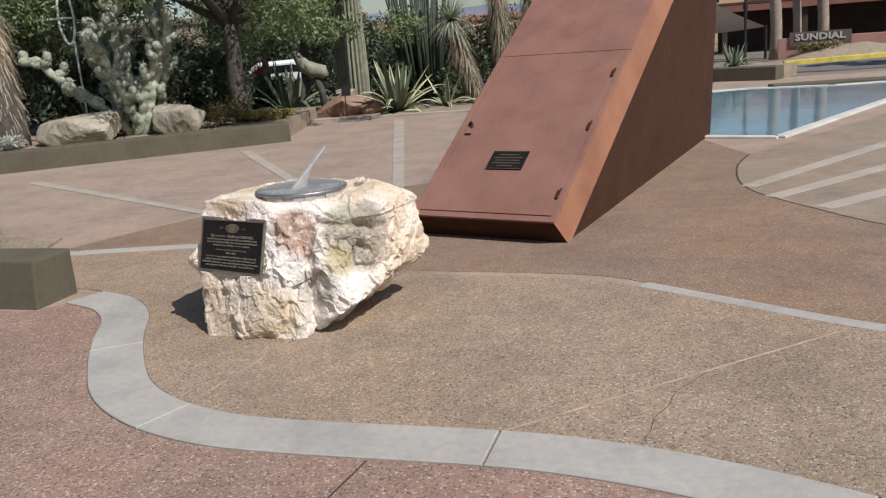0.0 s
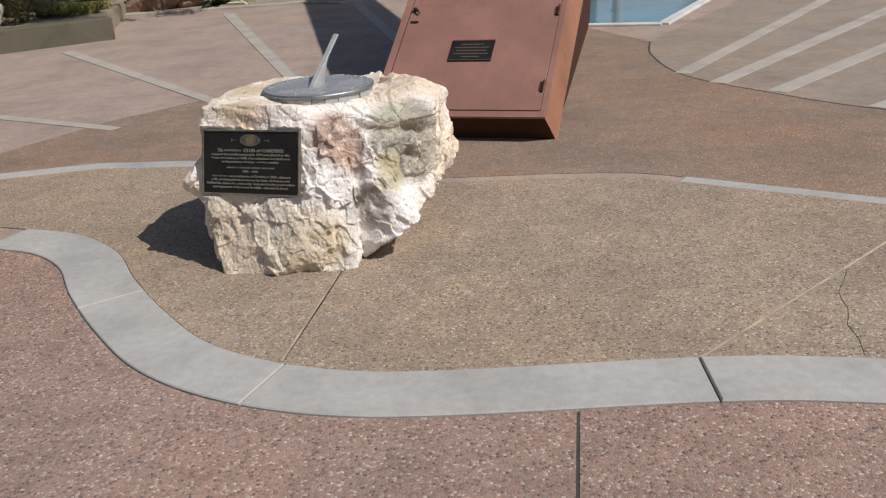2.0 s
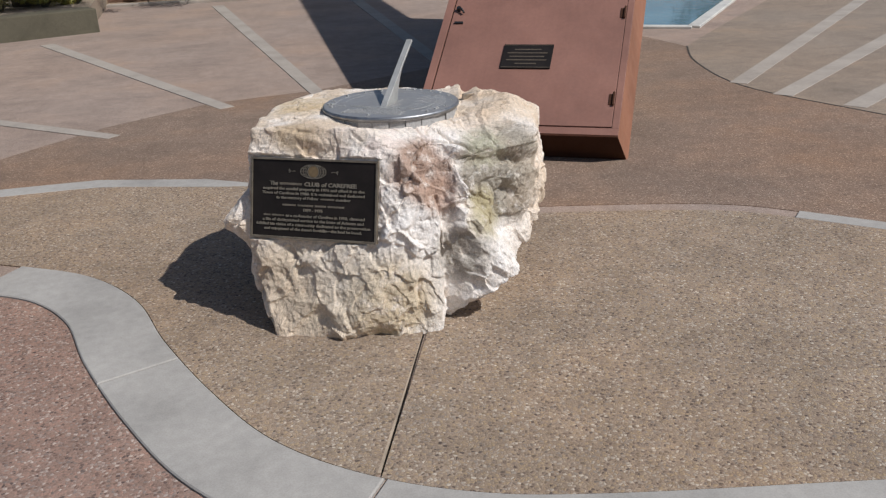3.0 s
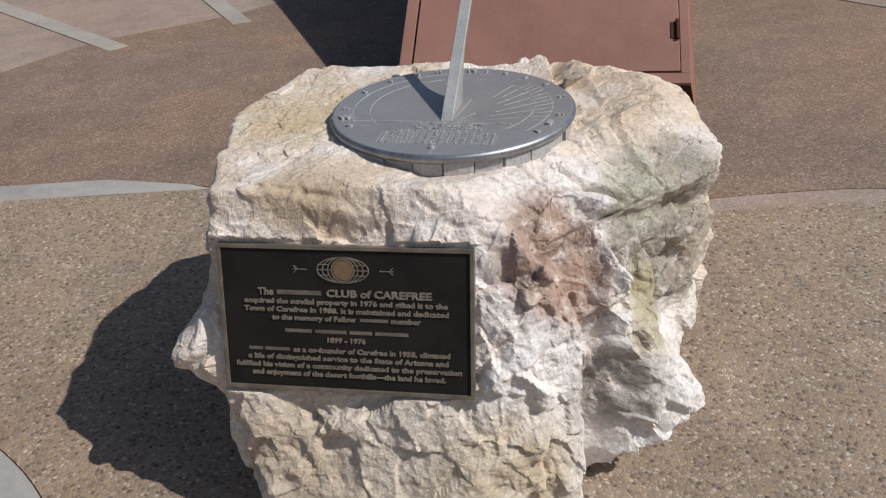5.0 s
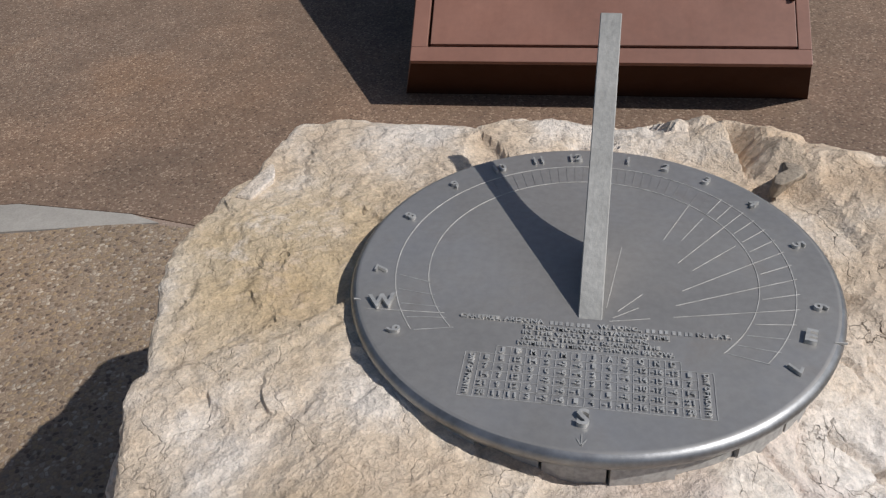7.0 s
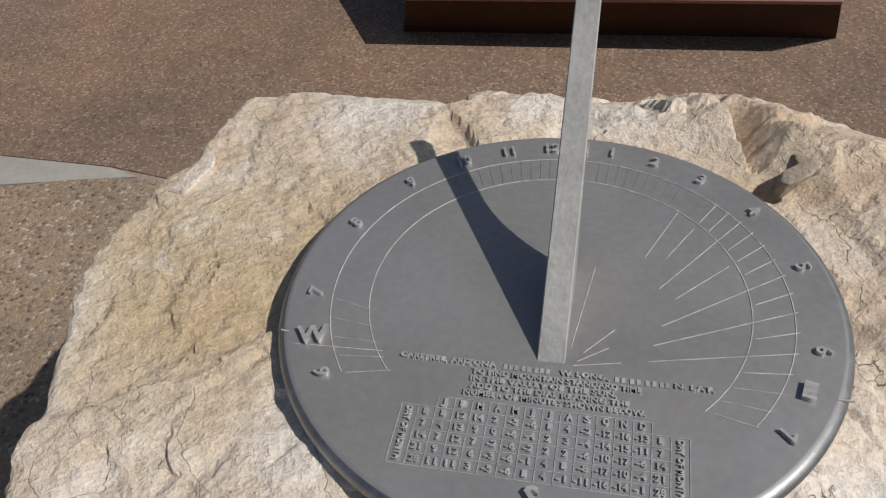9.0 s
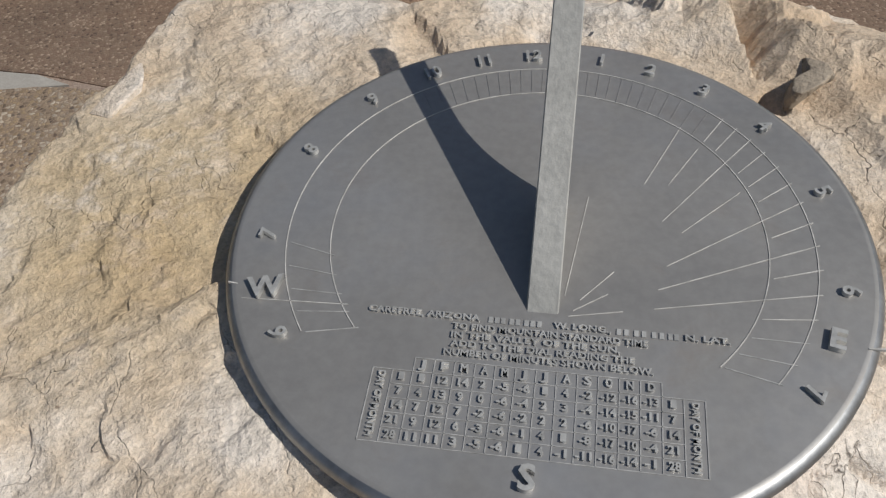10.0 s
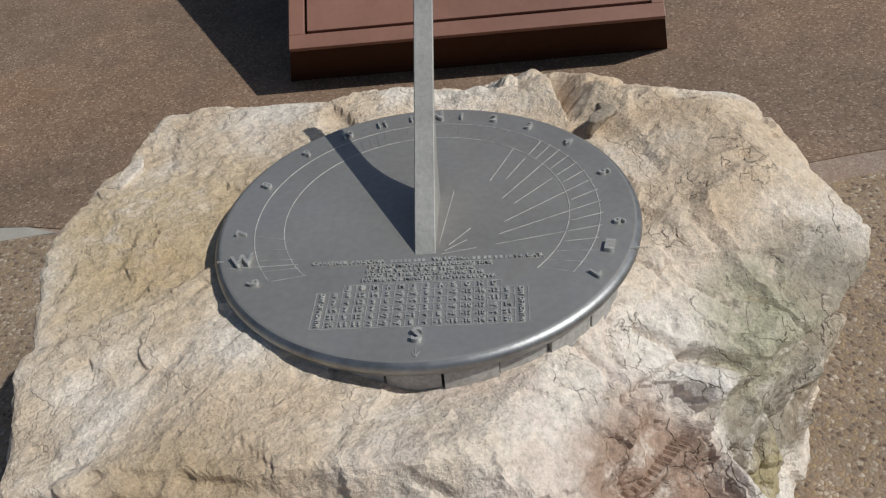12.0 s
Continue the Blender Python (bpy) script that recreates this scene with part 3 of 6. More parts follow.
def boulder():
    planes = [
        ((-0.027, 0.026, 0.999), (-0.632, 4.512, 0.849)),
        ((-0.430, -0.858, 0.280), (-1.010, 4.107, 0.568)),
        ((0.450, -0.858, 0.247), (-0.358, 4.001, 0.544)),
        ((0.252, -0.608, 0.753), (-0.479, 4.160, 0.822)),
        ((0.102, -0.990, 0.102), (-0.562, 3.937, 0.458)),
        ((0.719, -0.678, -0.154), (-0.089, 3.999, 0.286)),
        ((0.602, -0.501, 0.622), (-0.149, 4.107, 0.887)),
        ((-0.797, -0.402, 0.450), (-1.255, 4.180, 0.759)),
        ((0.222, 0.497, 0.839), (-0.487, 4.797, 0.902)),
        ((0.950, -0.301, 0.079), (0.001, 4.303, 0.452)),
        ((0.386, 0.326, 0.863), (-0.385, 4.698, 0.925)),
        ((0.583, -0.163, 0.796), (-0.227, 4.390, 0.936)),
        ((0.321, 0.883, 0.341), (-0.420, 5.051, 0.613)),
        ((-0.791, 0.605, 0.086), (-1.115, 4.879, 0.454)),
        ((-0.887, 0.153, 0.436), (-1.279, 4.613, 0.724)),
        ((-0.977, 0.207, 0.042), (-1.195, 4.622, 0.425)),
        ((-0.962, 0.000, -0.273), (-1.278, 4.500, 0.213)),
        ((0.585, -0.151, -0.797), (-0.348, 4.430, 0.030)),
        ((0.303, 0.808, -0.505), (-0.467, 4.909, 0.144)),
        ((-0.103, -0.927, -0.361), (-0.693, 3.841, 0.144)),
        ((0.677, 0.721, 0.147), (-0.160, 4.989, 0.500)),
        ((0, 0, -1), (-0.6, 4.5, -0.03)),
    ]
    # wedges broken out of the front: the rusty cleft, the grey hollow below it, the recess under the shoulder
    notches = [
        [((0.40, -0.85, 0.35), (-0.53, 4.035, 0.68)), ((0.0, -0.30, -0.95), (-0.53, 4.07, 0.785)), ((0.90, -0.10, 0.43), (-0.556, 3.952, 0.598)), ((-0.97, 0.0, 0.23), (-0.425, 4.02, 0.66))],
        [((-0.40, -0.91, 0.0), (-0.40, 3.968, 0.35)), ((1.0, -0.1, 0.0), (-0.505, 3.94, 0.40)), ((0.3, 0.0, -0.95), (-0.47, 3.96, 0.52))],
        [((0.47, -0.88, 0.12), (-0.2225, 4.163, 0.648)), ((-0.15, -0.25, -0.95), (-0.20, 4.13, 0.700)), ((0.864, 0.0, 0.503), (-0.37, 4.0, 0.56))],
        [((0.30, -0.92, -0.25), (-0.12, 4.15, 0.48)), ((0.9, -0.2, 0.2), (-0.15, 4.10, 0.48)), ((-0.6, 0.0, 0.8), (-0.09, 4.10, 0.43)), ((0.0, 0.0, -1.0), (-0.10, 4.10, 0.54))],
    ]
    c = Vector(CENTRE)
    # furrows (from, to, depth, width); a negative depth is a rib
    furrows = [
        ((-0.508, 4.03, 0.70), (-0.514, 4.01, 0.625), 0.022, 0.008),
        ((-0.512, 4.00, 0.61), (-0.495, 3.97, 0.47), 0.022, 0.008),
        ((-0.496, 3.97, 0.455), (-0.512, 3.95, 0.31), 0.022, 0.008),
        ((-0.64, 4.06, 0.78), (-0.60, 3.95, 0.62), 0.010, 0.012),
        ((-0.44, 4.07, 0.73), (-0.40, 4.00, 0.59), -0.030, 0.026),
        ((-0.225, 4.80, 0.84), (-0.265, 4.60, 0.85), 0.085, 0.022),
        ((-0.265, 4.60, 0.85), (-0.280, 4.52, 0.86), 0.040, 0.016),
        ((-1.205, 4.358, 0.835), (-1.136, 4.275, 0.835), 0.010, 0.010),
        ((-1.136, 4.275, 0.835), (-1.056, 4.225, 0.838), 0.015, 0.010),
        ((-1.056, 4.225, 0.838), (-0.97, 4.150, 0.838), 0.015, 0.010),
        ((-1.20, 4.36, 0.80), (-0.96, 4.14, 0.80), -0.012, 0.022),
        ((-0.326, 4.252, 0.84), (-0.282, 4.187, 0.775), 0.020, 0.009),
        ((-0.377, 4.131, 0.765), (-0.33, 4.11, 0.73), 0.040, 0.013),
        ((-0.54, 4.098, 0.792), (-0.38, 4.135, 0.768), 0.018, 0.009),
        ((-0.44, 4.176, 0.822), (-0.38, 4.12, 0.76), 0.018, 0.008),
        ((-0.558, 4.17, 0.85), (-0.50, 4.07, 0.78), 0.016, 0.009),
        ((-0.20, 4.52, 0.85), (-0.16, 4.40, 0.84), 0.014, 0.008),
        ((-0.80, 3.96, 0.36), (-0.74, 3.90, 0.16), 0.022, 0.022),
        ((-1.14, 4.10, 0.36), (-1.06, 4.03, 0.14), 0.016, 0.018),
        ((-0.68, 3.95, 0.34), (-0.56, 3.91, 0.10), -0.018, 0.030),
    ]
    gullies = [(Vector(a) - c, Vector(b) - c, depth, wide) for a, b, depth, wide in furrows]
    lumps = [(Vector((-1.262, 4.335, 0.425)) - c, 0.075, 0.105), (Vector((-1.22, 4.50, 0.44)) - c, 0.19, 0.075), (Vector((-0.30, 3.97, 0.25)) - c, 0.10, 0.028), (Vector((0.0, 4.14, 0.42)) - c, 0.10, 0.035)]
    plate = Vector((-0.536, 4.486, 0.0))

    def shape(p, dr):
        w = p + c
        crest = min(1, max(0, (p.z - 0.33) / 0.07))
        crest = crest * crest * (3 - 2 * crest)
        calm = min(1, max(0, (-0.42 - w.x) / 0.25))
        low_front = min(1, max(0, (-0.50 - w.x) / 0.15)) * min(1, max(0, (0.46 - w.z) / 0.06))
        dr *= 1 - 0.65 * crest
        q = p + noise.noise_vector(p * 9.0) * 0.015
        rough = 0.20 * facets(q, 4.5, 3.0) + 0.24 * facets(q, 9.0, 7.0) + 0.12 * facets(q, 24.0, 1.0) + 0.14 * scoops(q, 13.0, 8.0) + 0.11 * scoops(q, 36.0, 5.0)
        pits = max(0.0, noise.noise(p * 33.0) - 0.28) * 0.012 + 0.0016 * noise.noise(p * 70.0)
        dr += rough * (1 - (0.35 + 0.35 * calm) * crest) * (1 - 0.30 * low_front) - pits + 0.009 + 0.010 * min(1, max(0, (w.x + 0.30) / 0.2))
        for a, b, depth, wide in gullies:
            t = max(0, min(1, (p - a).dot(b - a) / (b - a).length_squared))
            d = (p - a.lerp(b, t)).length + 0.45 * wide * noise.noise(p * 30)
            if d < wide * 3:
                dr -= depth * math.exp(-(d / wide) ** 2)
        for a, wide, high in lumps:
            dr += high * math.exp(-((p - a).length / wide) ** 2)
        if w.x > -0.30 and p.z > 0.3:
            dr += 0.014 * min(1, (w.x + 0.30) / 0.05)
        # the slope under the dial's sunny edge
        rim = math.hypot(w.x - plate.x, w.y - plate.y)
        sunny = (w.x - plate.x) * 0.28 - (w.y - plate.y) * 0.96
        if p.z > 0.3 and sunny > 0.0:
            dr -= 0.055 * min(1, sunny / 0.20) * min(1, max(0, (0.50 - rim) / 0.17))
        # the seat cut for the plaque, and the bed levelled for the dial
        flat = w - PLAQUE.translation
        if abs(flat.dot(PLAQUE.col[0].xyz)) < 0.296 and abs(flat.dot(PLAQUE.col[1].xyz)) < 0.176 and flat.y < 0.3:
            out = p.normalized()
            dr = min(dr, (-0.012 - flat.dot(PLAQUE.col[2].xyz)) / max(0.2, out.dot(PLAQUE.col[2].xyz)))
        if p.z > 0.3 and rim < 0.37:
            top = (0.838 - c.z) / max(0.2, p.normalized().z) - p.length
            dr = min(dr, top + max(0.0, rim - 0.315) * 1.3)
        return p, dr

    bm = stone_mesh(CENTRE, planes, 8, 0.013, 0.006, shape, 1.0, notches)
    ob = part("boulder", bm, M_ROCK, None)
    ob.location = CENTRE
    tagged(ob, "rough cream and white quartz boulder with rust stains on the paving", "boulder")


def stone_chip(place, size, turn, seed, label, material):
    rng = np.random.default_rng(seed)
    planes = []
    for _ in range(5):
        d = rng.normal(size=3)
        d /= np.linalg.norm(d)
        planes.append((tuple(d / np.array(size)), tuple(d * np.array(size) * rng.uniform(0.55, 0.85))))
    for d in ((1, 0, 0), (0, 1, 0), (0, 0, 1)):
        for k in (-1, 1):
            planes.append((tuple(k * q for q in d), tuple(k * q * a for q, a in zip(d, size))))
    bm = stone_mesh((0, 0, 0), planes, 5, 0.0012, 0.0015, lambda p, dr: (p, dr + 0.06 * facets(p, 60.0, 2.0)))
    ob = part("stone_chip", bm, material, None)
    ob.matrix_basis = pose(*place, 0, 0, turn)
    tagged(ob, label, "stone", "loose chips on the boulder")


boulder()
stone_chip((-0.252, 4.592, 0.852), (0.030, 0.019, 0.014), 30, 5, "broken grey stone chip wedged in a cleft of the boulder", M_CHIP)
stone_chip((-0.226, 4.610, 0.852), (0.021, 0.016, 0.012), 70, 9, "small broken stone chip wedged in a cleft of the boulder", M_CHIP)
stone_chip((-1.000, 4.935, 0.820), (0.052, 0.028, 0.022), 48, 12, "flat cream stone chip lying on the edge of the boulder", M_ROCK)

FOOT = Vector((-0.671, 4.397, 0.874))
NORTH = 28.8


def dial_angle(hour):
    """The hour line's angle from north, for latitude and longitude of the place."""
    h = radians(15 * (hour - 12) - 6.93)
    a = math.atan2(math.sin(radians(33.8)) * math.sin(h), math.cos(h))
    return a


RIM, RIM_N, RING = 0.310, 0.101, 0.273


def on_ring(angle, radius, side):
    """The place where a line from the gnomon's edge, at an angle from north, meets a circle about the plate's middle."""
    s, c = math.sin(angle), math.cos(angle)
    x0 = side * 0.013
    b = x0 * s - RIM_N * c
    t = -b + math.sqrt(max(0, b * b - (x0 * x0 + RIM_N * RIM_N - radius * radius)))
    return x0 + t * s, t * c


def bar(bm, x0, y0, x1, y1, w, z0=-0.002, z1=0.0007):
    d = Vector((x1 - x0, y1 - y0))
    a = math.atan2(d.y, d.x)
    box(bm, (0, -w / 2, z0), (d.length, w / 2, z1), Matrix.Translation((x0, y0, 0)) @ Matrix.Rotation(a, 4, "Z"))


def arc(bm, r, a0, a1, w, z1=0.0007, n=80):
    rows = []
    for k in range(n + 1):
        a = a0 + (a1 - a0) * k / n
        rows.append([bm.verts.new(((r + s) * math.sin(a) - 0.004, RIM_N + (r + s) * math.cos(a), z)) for s, z in ((-w / 2, -0.001), (-w / 2, z1), (w / 2, z1), (w / 2, -0.001))])
    for u, v in zip(rows, rows[1:]):
        for i in range(3):
            bm.faces.new((u[i], u[i + 1], v[i + 1], v[i]))


def sundial():
    top = thing("sundial", pose(*FOOT, 0, 0, -NORTH), "round grey metal sundial plate with raised numerals on the boulder", "sundial")
    bm = bmesh.new()
    prof = [(0.0, -0.026), (0.296, -0.026), (0.305, -0.021), (0.309, -0.013), (0.3095, -0.009), (0.307, -0.004), (0.302, -0.0008), (0.298, 0.0), (0.0, 0.0)]
    n = 128
    rings = [[bm.verts.new((r * math.cos(a) - 0.004, RIM_N + r * math.sin(a), z)) for a in np.linspace(0, 2 * math.pi, n, endpoint=False)] for r, z in prof[1:-1]]
    for i, (u, v) in enumerate(zip(rings, rings[1:])):
        for k in range(n):
            f = bm.faces.new((u[k], u[(k + 1) % n], v[(k + 1) % n], v[k]))
            f.material_index, f.smooth = (1 if i < 5 else 0), True
    bm.faces.new(rings[-1])
    bm.faces.new(rings[0][::-1])
    part("plate", bm, [M_DIAL, M_DIAL_RIM], top, "flat satin grey plate with a polished rounded rim")
    # numerals and letters standing proud of the plate
    for h in list(range(6, 13)) + list(range(13, 20)):
        a = dial_angle(h)
        side = -1 if a < 0 else 1
        x, y = on_ring(a, RING, side)
        bm = bmesh.new()
        write(bm, str(h if h <= 12 else h - 12), 0, 0, 0.0165, None, 0, 0.0024, 0, 0.02)
        ob = part("numeral", bm, M_DIAL_RAISED, top)
        ob.matrix_basis = Matrix.Translation((x, y, 0)) @ Matrix.Rotation(-math.atan2(x, y - RIM_N * 0.4), 4, "Z")
    for ch, x, y, a, size in (("N", 0.0, RIM_N + RING, 0, 0.022), ("E", 0.250, 0.0, -90, 0.021), ("W", -0.255, 0.0, 90, 0.022), ("S", 0.0, -0.159, 0, 0.0215)):
        bm = bmesh.new()
        write(bm, ch, 0, 0, size, None, 0, 0.003, 0, 0.03)
        ob = part("letter", bm, M_DIAL_RAISED, top)
        ob.matrix_basis = Matrix.Translation((x, y, 0)) @ Matrix.Rotation(radians(0 if ch in "NS" else 14 if ch == "W" else -14), 4, "Z")
    bm = bmesh.new()
    bar(bm, 0, -0.178, 0, -0.193, 0.0012)
    bar(bm, -0.005, -0.184, 0, -0.193, 0.0012)
    bar(bm, 0.005, -0.184, 0, -0.193, 0.0012)
    part("arrow", bm, M_DIAL_RAISED, top)
    # scored hour scale: two arcs, quarter-hour ticks, hour lines on the afternoon side
    a6, a19 = on_ring(dial_angle(6.0), 0.251, -1), on_ring(dial_angle(19), 0.251, 1)
    for name, r in (("outer_arc", 0.251), ("inner_arc", 0.208)):
        b = bmesh.new()
        ends = []
        for h, side in ((6.0, -1), (19.0, 1)):
            x, y = on_ring(dial_angle(h), r, side)
            ends.append(math.atan2(x, y - RIM_N))
        arc(b, r, ends[0] if ends[0] < 0 else ends[0] - 2 * math.pi, ends[1] if ends[1] > 0 else ends[1] + 2 * math.pi, 0.0009)
        part(name, b, M_DIAL_LINE, top)
    for q in np.arange(6.0, 19.01, 0.25):
        a = dial_angle(q)
        side = -1 if a < 0 else 1
        if abs(a) < 0.03 or 7.1 < q < 9.6:
            continue
        x0, y0 = on_ring(a, 0.208, side)
        x1, y1 = on_ring(a, 0.251, side)
        b = bmesh.new()
        bar(b, x0, y0, x1, y1, 0.0009, -0.002, 0.0005)
        part("tick", b, M_DIAL_LINE if 15.4 < q < 18.4 else M_DIAL_FAINT if q < 7.2 or q > 18 else M_DIAL, top)
    for h, t0, k in ((15, 0.66, 1.0), (15.5, 0.72, 0.95), (16, 0.58, 1.0), (16.5, 0.62, 0.95), (17, 0.5, 1.0), (17, 0.06, 0.22), (17.5, 0.45, 1.0), (18, 0.04, 0.3), (18, 0.45, 1.0), (13.4, 0.08, 0.5), (16.2, 0.1, 0.28)):
        x1, y1 = on_ring(dial_angle(h), 0.208, 1)
        x0 = 0.016
        b = bmesh.new()
        bar(b, x0 + (x1 - x0) * t0, y1 * t0, x0 + (x1 - x0) * k, y1 * k, 0.0007, -0.002, 0.0006)
        part("hour_line", b, M_DIAL_LINE, top)
    for x0, y0, x1, y1, w in ((-0.275, -0.012, -0.175, -0.008, 0.0007), (-0.284, 0.004, -0.293, 0.005, 0.0012), (0.276, -0.003, 0.290, -0.002, 0.0014)):
        b = bmesh.new()
        bar(b, x0, y0, x1, y1, w)
        part("mark", b, M_DIAL_LINE, top)
    # cast writing: four lines, then the table of minutes
    lines = [([("CAREFREE, ARIZONA", -0.1045, 0.101), ("W. LONG.,", 0.0365, 0.050), ("N. LAT.", 0.143, 0.038)], -0.0105), ([("TO FIND MOUNTAIN STANDARD TIME", 0.008, 0.170)], -0.0212), ([("IN THE VALLEY OF THE SUN,", -0.004, 0.146)], -0.0305), ([("ADD TO THE DIAL READING THE", 0.003, 0.158)], -0.0398), ([("NUMBER OF MINUTES SHOWN BELOW.", 0.008, 0.178)], -0.0490)]
    for row, y in lines:
        for words, x, w in row:
            b = bmesh.new()
            write(b, words, x, y, 0.0064, w, 0, 0.0011, 0, 0.02)
            part("inscription", b, M_DIAL_RAISED, top)
        if len(row) > 1:
            for x0 in (-0.046, -0.0405, -0.035, -0.0275, -0.022, -0.0145, -0.009, -0.003, 0.066, 0.0725, 0.081, 0.0875, 0.096, 0.1025, 0.110, 0.115):
                b = bmesh.new()
                box(b, (x0, y - 0.0032, -0.002), (x0 + 0.0038, y + 0.0032, 0.0011))
                part("worn_digit", b, M_DIAL_RAISED, top)
    col, row_h, y_top, y_head = 0.0173, 0.0138, -0.0575, -0.0712
    b = bmesh.new()
    for i in range(-6, 7):
        bar(b, i * col, y_top if abs(i) < 7 else y_head, i * col, y_head - 5 * row_h, 0.0008)
    for i in (-8, -7, 7, 8):
        bar(b, i * col, y_head, i * col, y_head - 5 * row_h, 0.0008)
    for j in range(6):
        bar(b, -7 * col, y_head - j * row_h, 7 * col, y_head - j * row_h, 0.0007)
    bar(b, -6 * col, y_top, 6 * col, y_top, 0.0008)
    for s in (-1, 1):
        for j in (0, 5):
            bar(b, s * 7 * col, y_head - j * row_h, s * 8 * col, y_head - j * row_h, 0.0008)
    part("table_grid", b, M_DIAL_FAINT, top)
    for i, ch in enumerate("JFMAMJJASOND"):
        b = bmesh.new()
        write(b, ch, (i - 5.5) * col, (y_top + y_head) / 2, 0.0078, 0.0062, 0, 0.0012, 0, 0.03)
        part("month_letter", b, M_DIAL_RAISED, top)
    rows = ["1 1 12 14 2 -5 -6 1 4 -2 -12 -16 -13 1", "7 4 13 9 0 -6 -4 2 3 -4 -14 -15 -11 7", "14 7 12 7 -2 -6 -2 2 2 -6 -10 -17 -6 14", "21 9 12 6 -3 -6 -1 4 1 -8 -17 -10 -4 21", "28 11 11 3 -5 -6 1 4 -1 -11 -16 -14 -1 28"]
    for j, line in enumerate(rows):
        for i, num in enumerate(line.split()):
            b = bmesh.new()
            write(b, num, (i - 6.5) * col, y_head - (j + 0.5) * row_h, 0.0072, 0.0048 if len(num) == 1 else 0.0092 if len(num) == 2 else 0.0128, 0, 0.0012, 0, 0.03)
            part("table_number", b, M_DIAL_RAISED, top)
    for s in (-1, 1):
        b = bmesh.new()
        write(b, "DAY OF MONTH", s * 7.5 * col, y_head - 2.5 * row_h, 0.0062, 0.062, -math.pi / 2 * 1, 0.0012, 0, 0.02)
        part("table_margin", b, M_DIAL_RAISED, top)
    # the gnomon: a thick blade with a hollowed back
    sl = radians(33.8)
    tip = Vector((0.360, 0.241))
    low = tip + Vector((math.sin(sl), -math.cos(sl))) * 0.011
    neck = low - Vector((math.cos(sl), math.sin(sl))) * 0.15
    prof = [Vector((0.0, -0.002)), tip, low, neck]
    end = Vector((0.140, -0.002))
    ctrl = neck - Vector((math.cos(sl), math.sin(sl))) * 0.085
    prof += [neck * (1 - t) ** 2 + ctrl * 2 * t * (1 - t) + end * t * t for t in np.linspace(0.1, 1.0, 10)]
    bm = bmesh.new()
    f = [bm.verts.new((-0.0140, p.x, p.y)) for p in prof]
    g = [bm.verts.new((0.0150, p.x, p.y)) for p in prof]
    bm.faces.new(f)
    bm.faces.new(g[::-1])
    for i in range(len(f)):
        j = (i + 1) % len(f)
        bm.faces.new((f[j], f[i], g[i], g[j]))
    bmesh.ops.recalc_face_normals(bm, faces=bm.faces)
    bmesh.ops.bevel(bm, geom=[e for e in bm.edges if len(e.link_faces) == 2 and e.calc_face_angle() > 1.0], offset=0.0012, segments=1, affect="EDGES")
    part("gnomon", bm, M_GNOMON, top, "sloping pale grey metal gnomon blade")
    # grey bedding under the plate, cracked into blocks where it shows
    for k in range(26):
        bm = bmesh.new()
        a0, a1 = 2 * math.pi * k / 26, 2 * math.pi * (k + 1) / 26 - 0.012
        r = 0.296 + 0.004 * math.sin(k * 2.3)
        vs = []
        for z in (-0.115, -0.024):
            vs.append([bm.verts.new((rr * math.cos(a) - 0.004, RIM_N + rr * math.sin(a), z)) for rr, a in ((r, a0), (r, (a0 + a1) / 2), (r, a1), (0.20, a1), (0.20, a0))])
        bm.faces.new(vs[0][::-1])
        bm.faces.new(vs[1])
        for i in range(5):
            j = (i + 1) % 5
            bm.faces.new((vs[0][i], vs[0][j], vs[1][j], vs[1][i]))
        part("mortar_block", bm, M_MORTAR, top)


sundial()


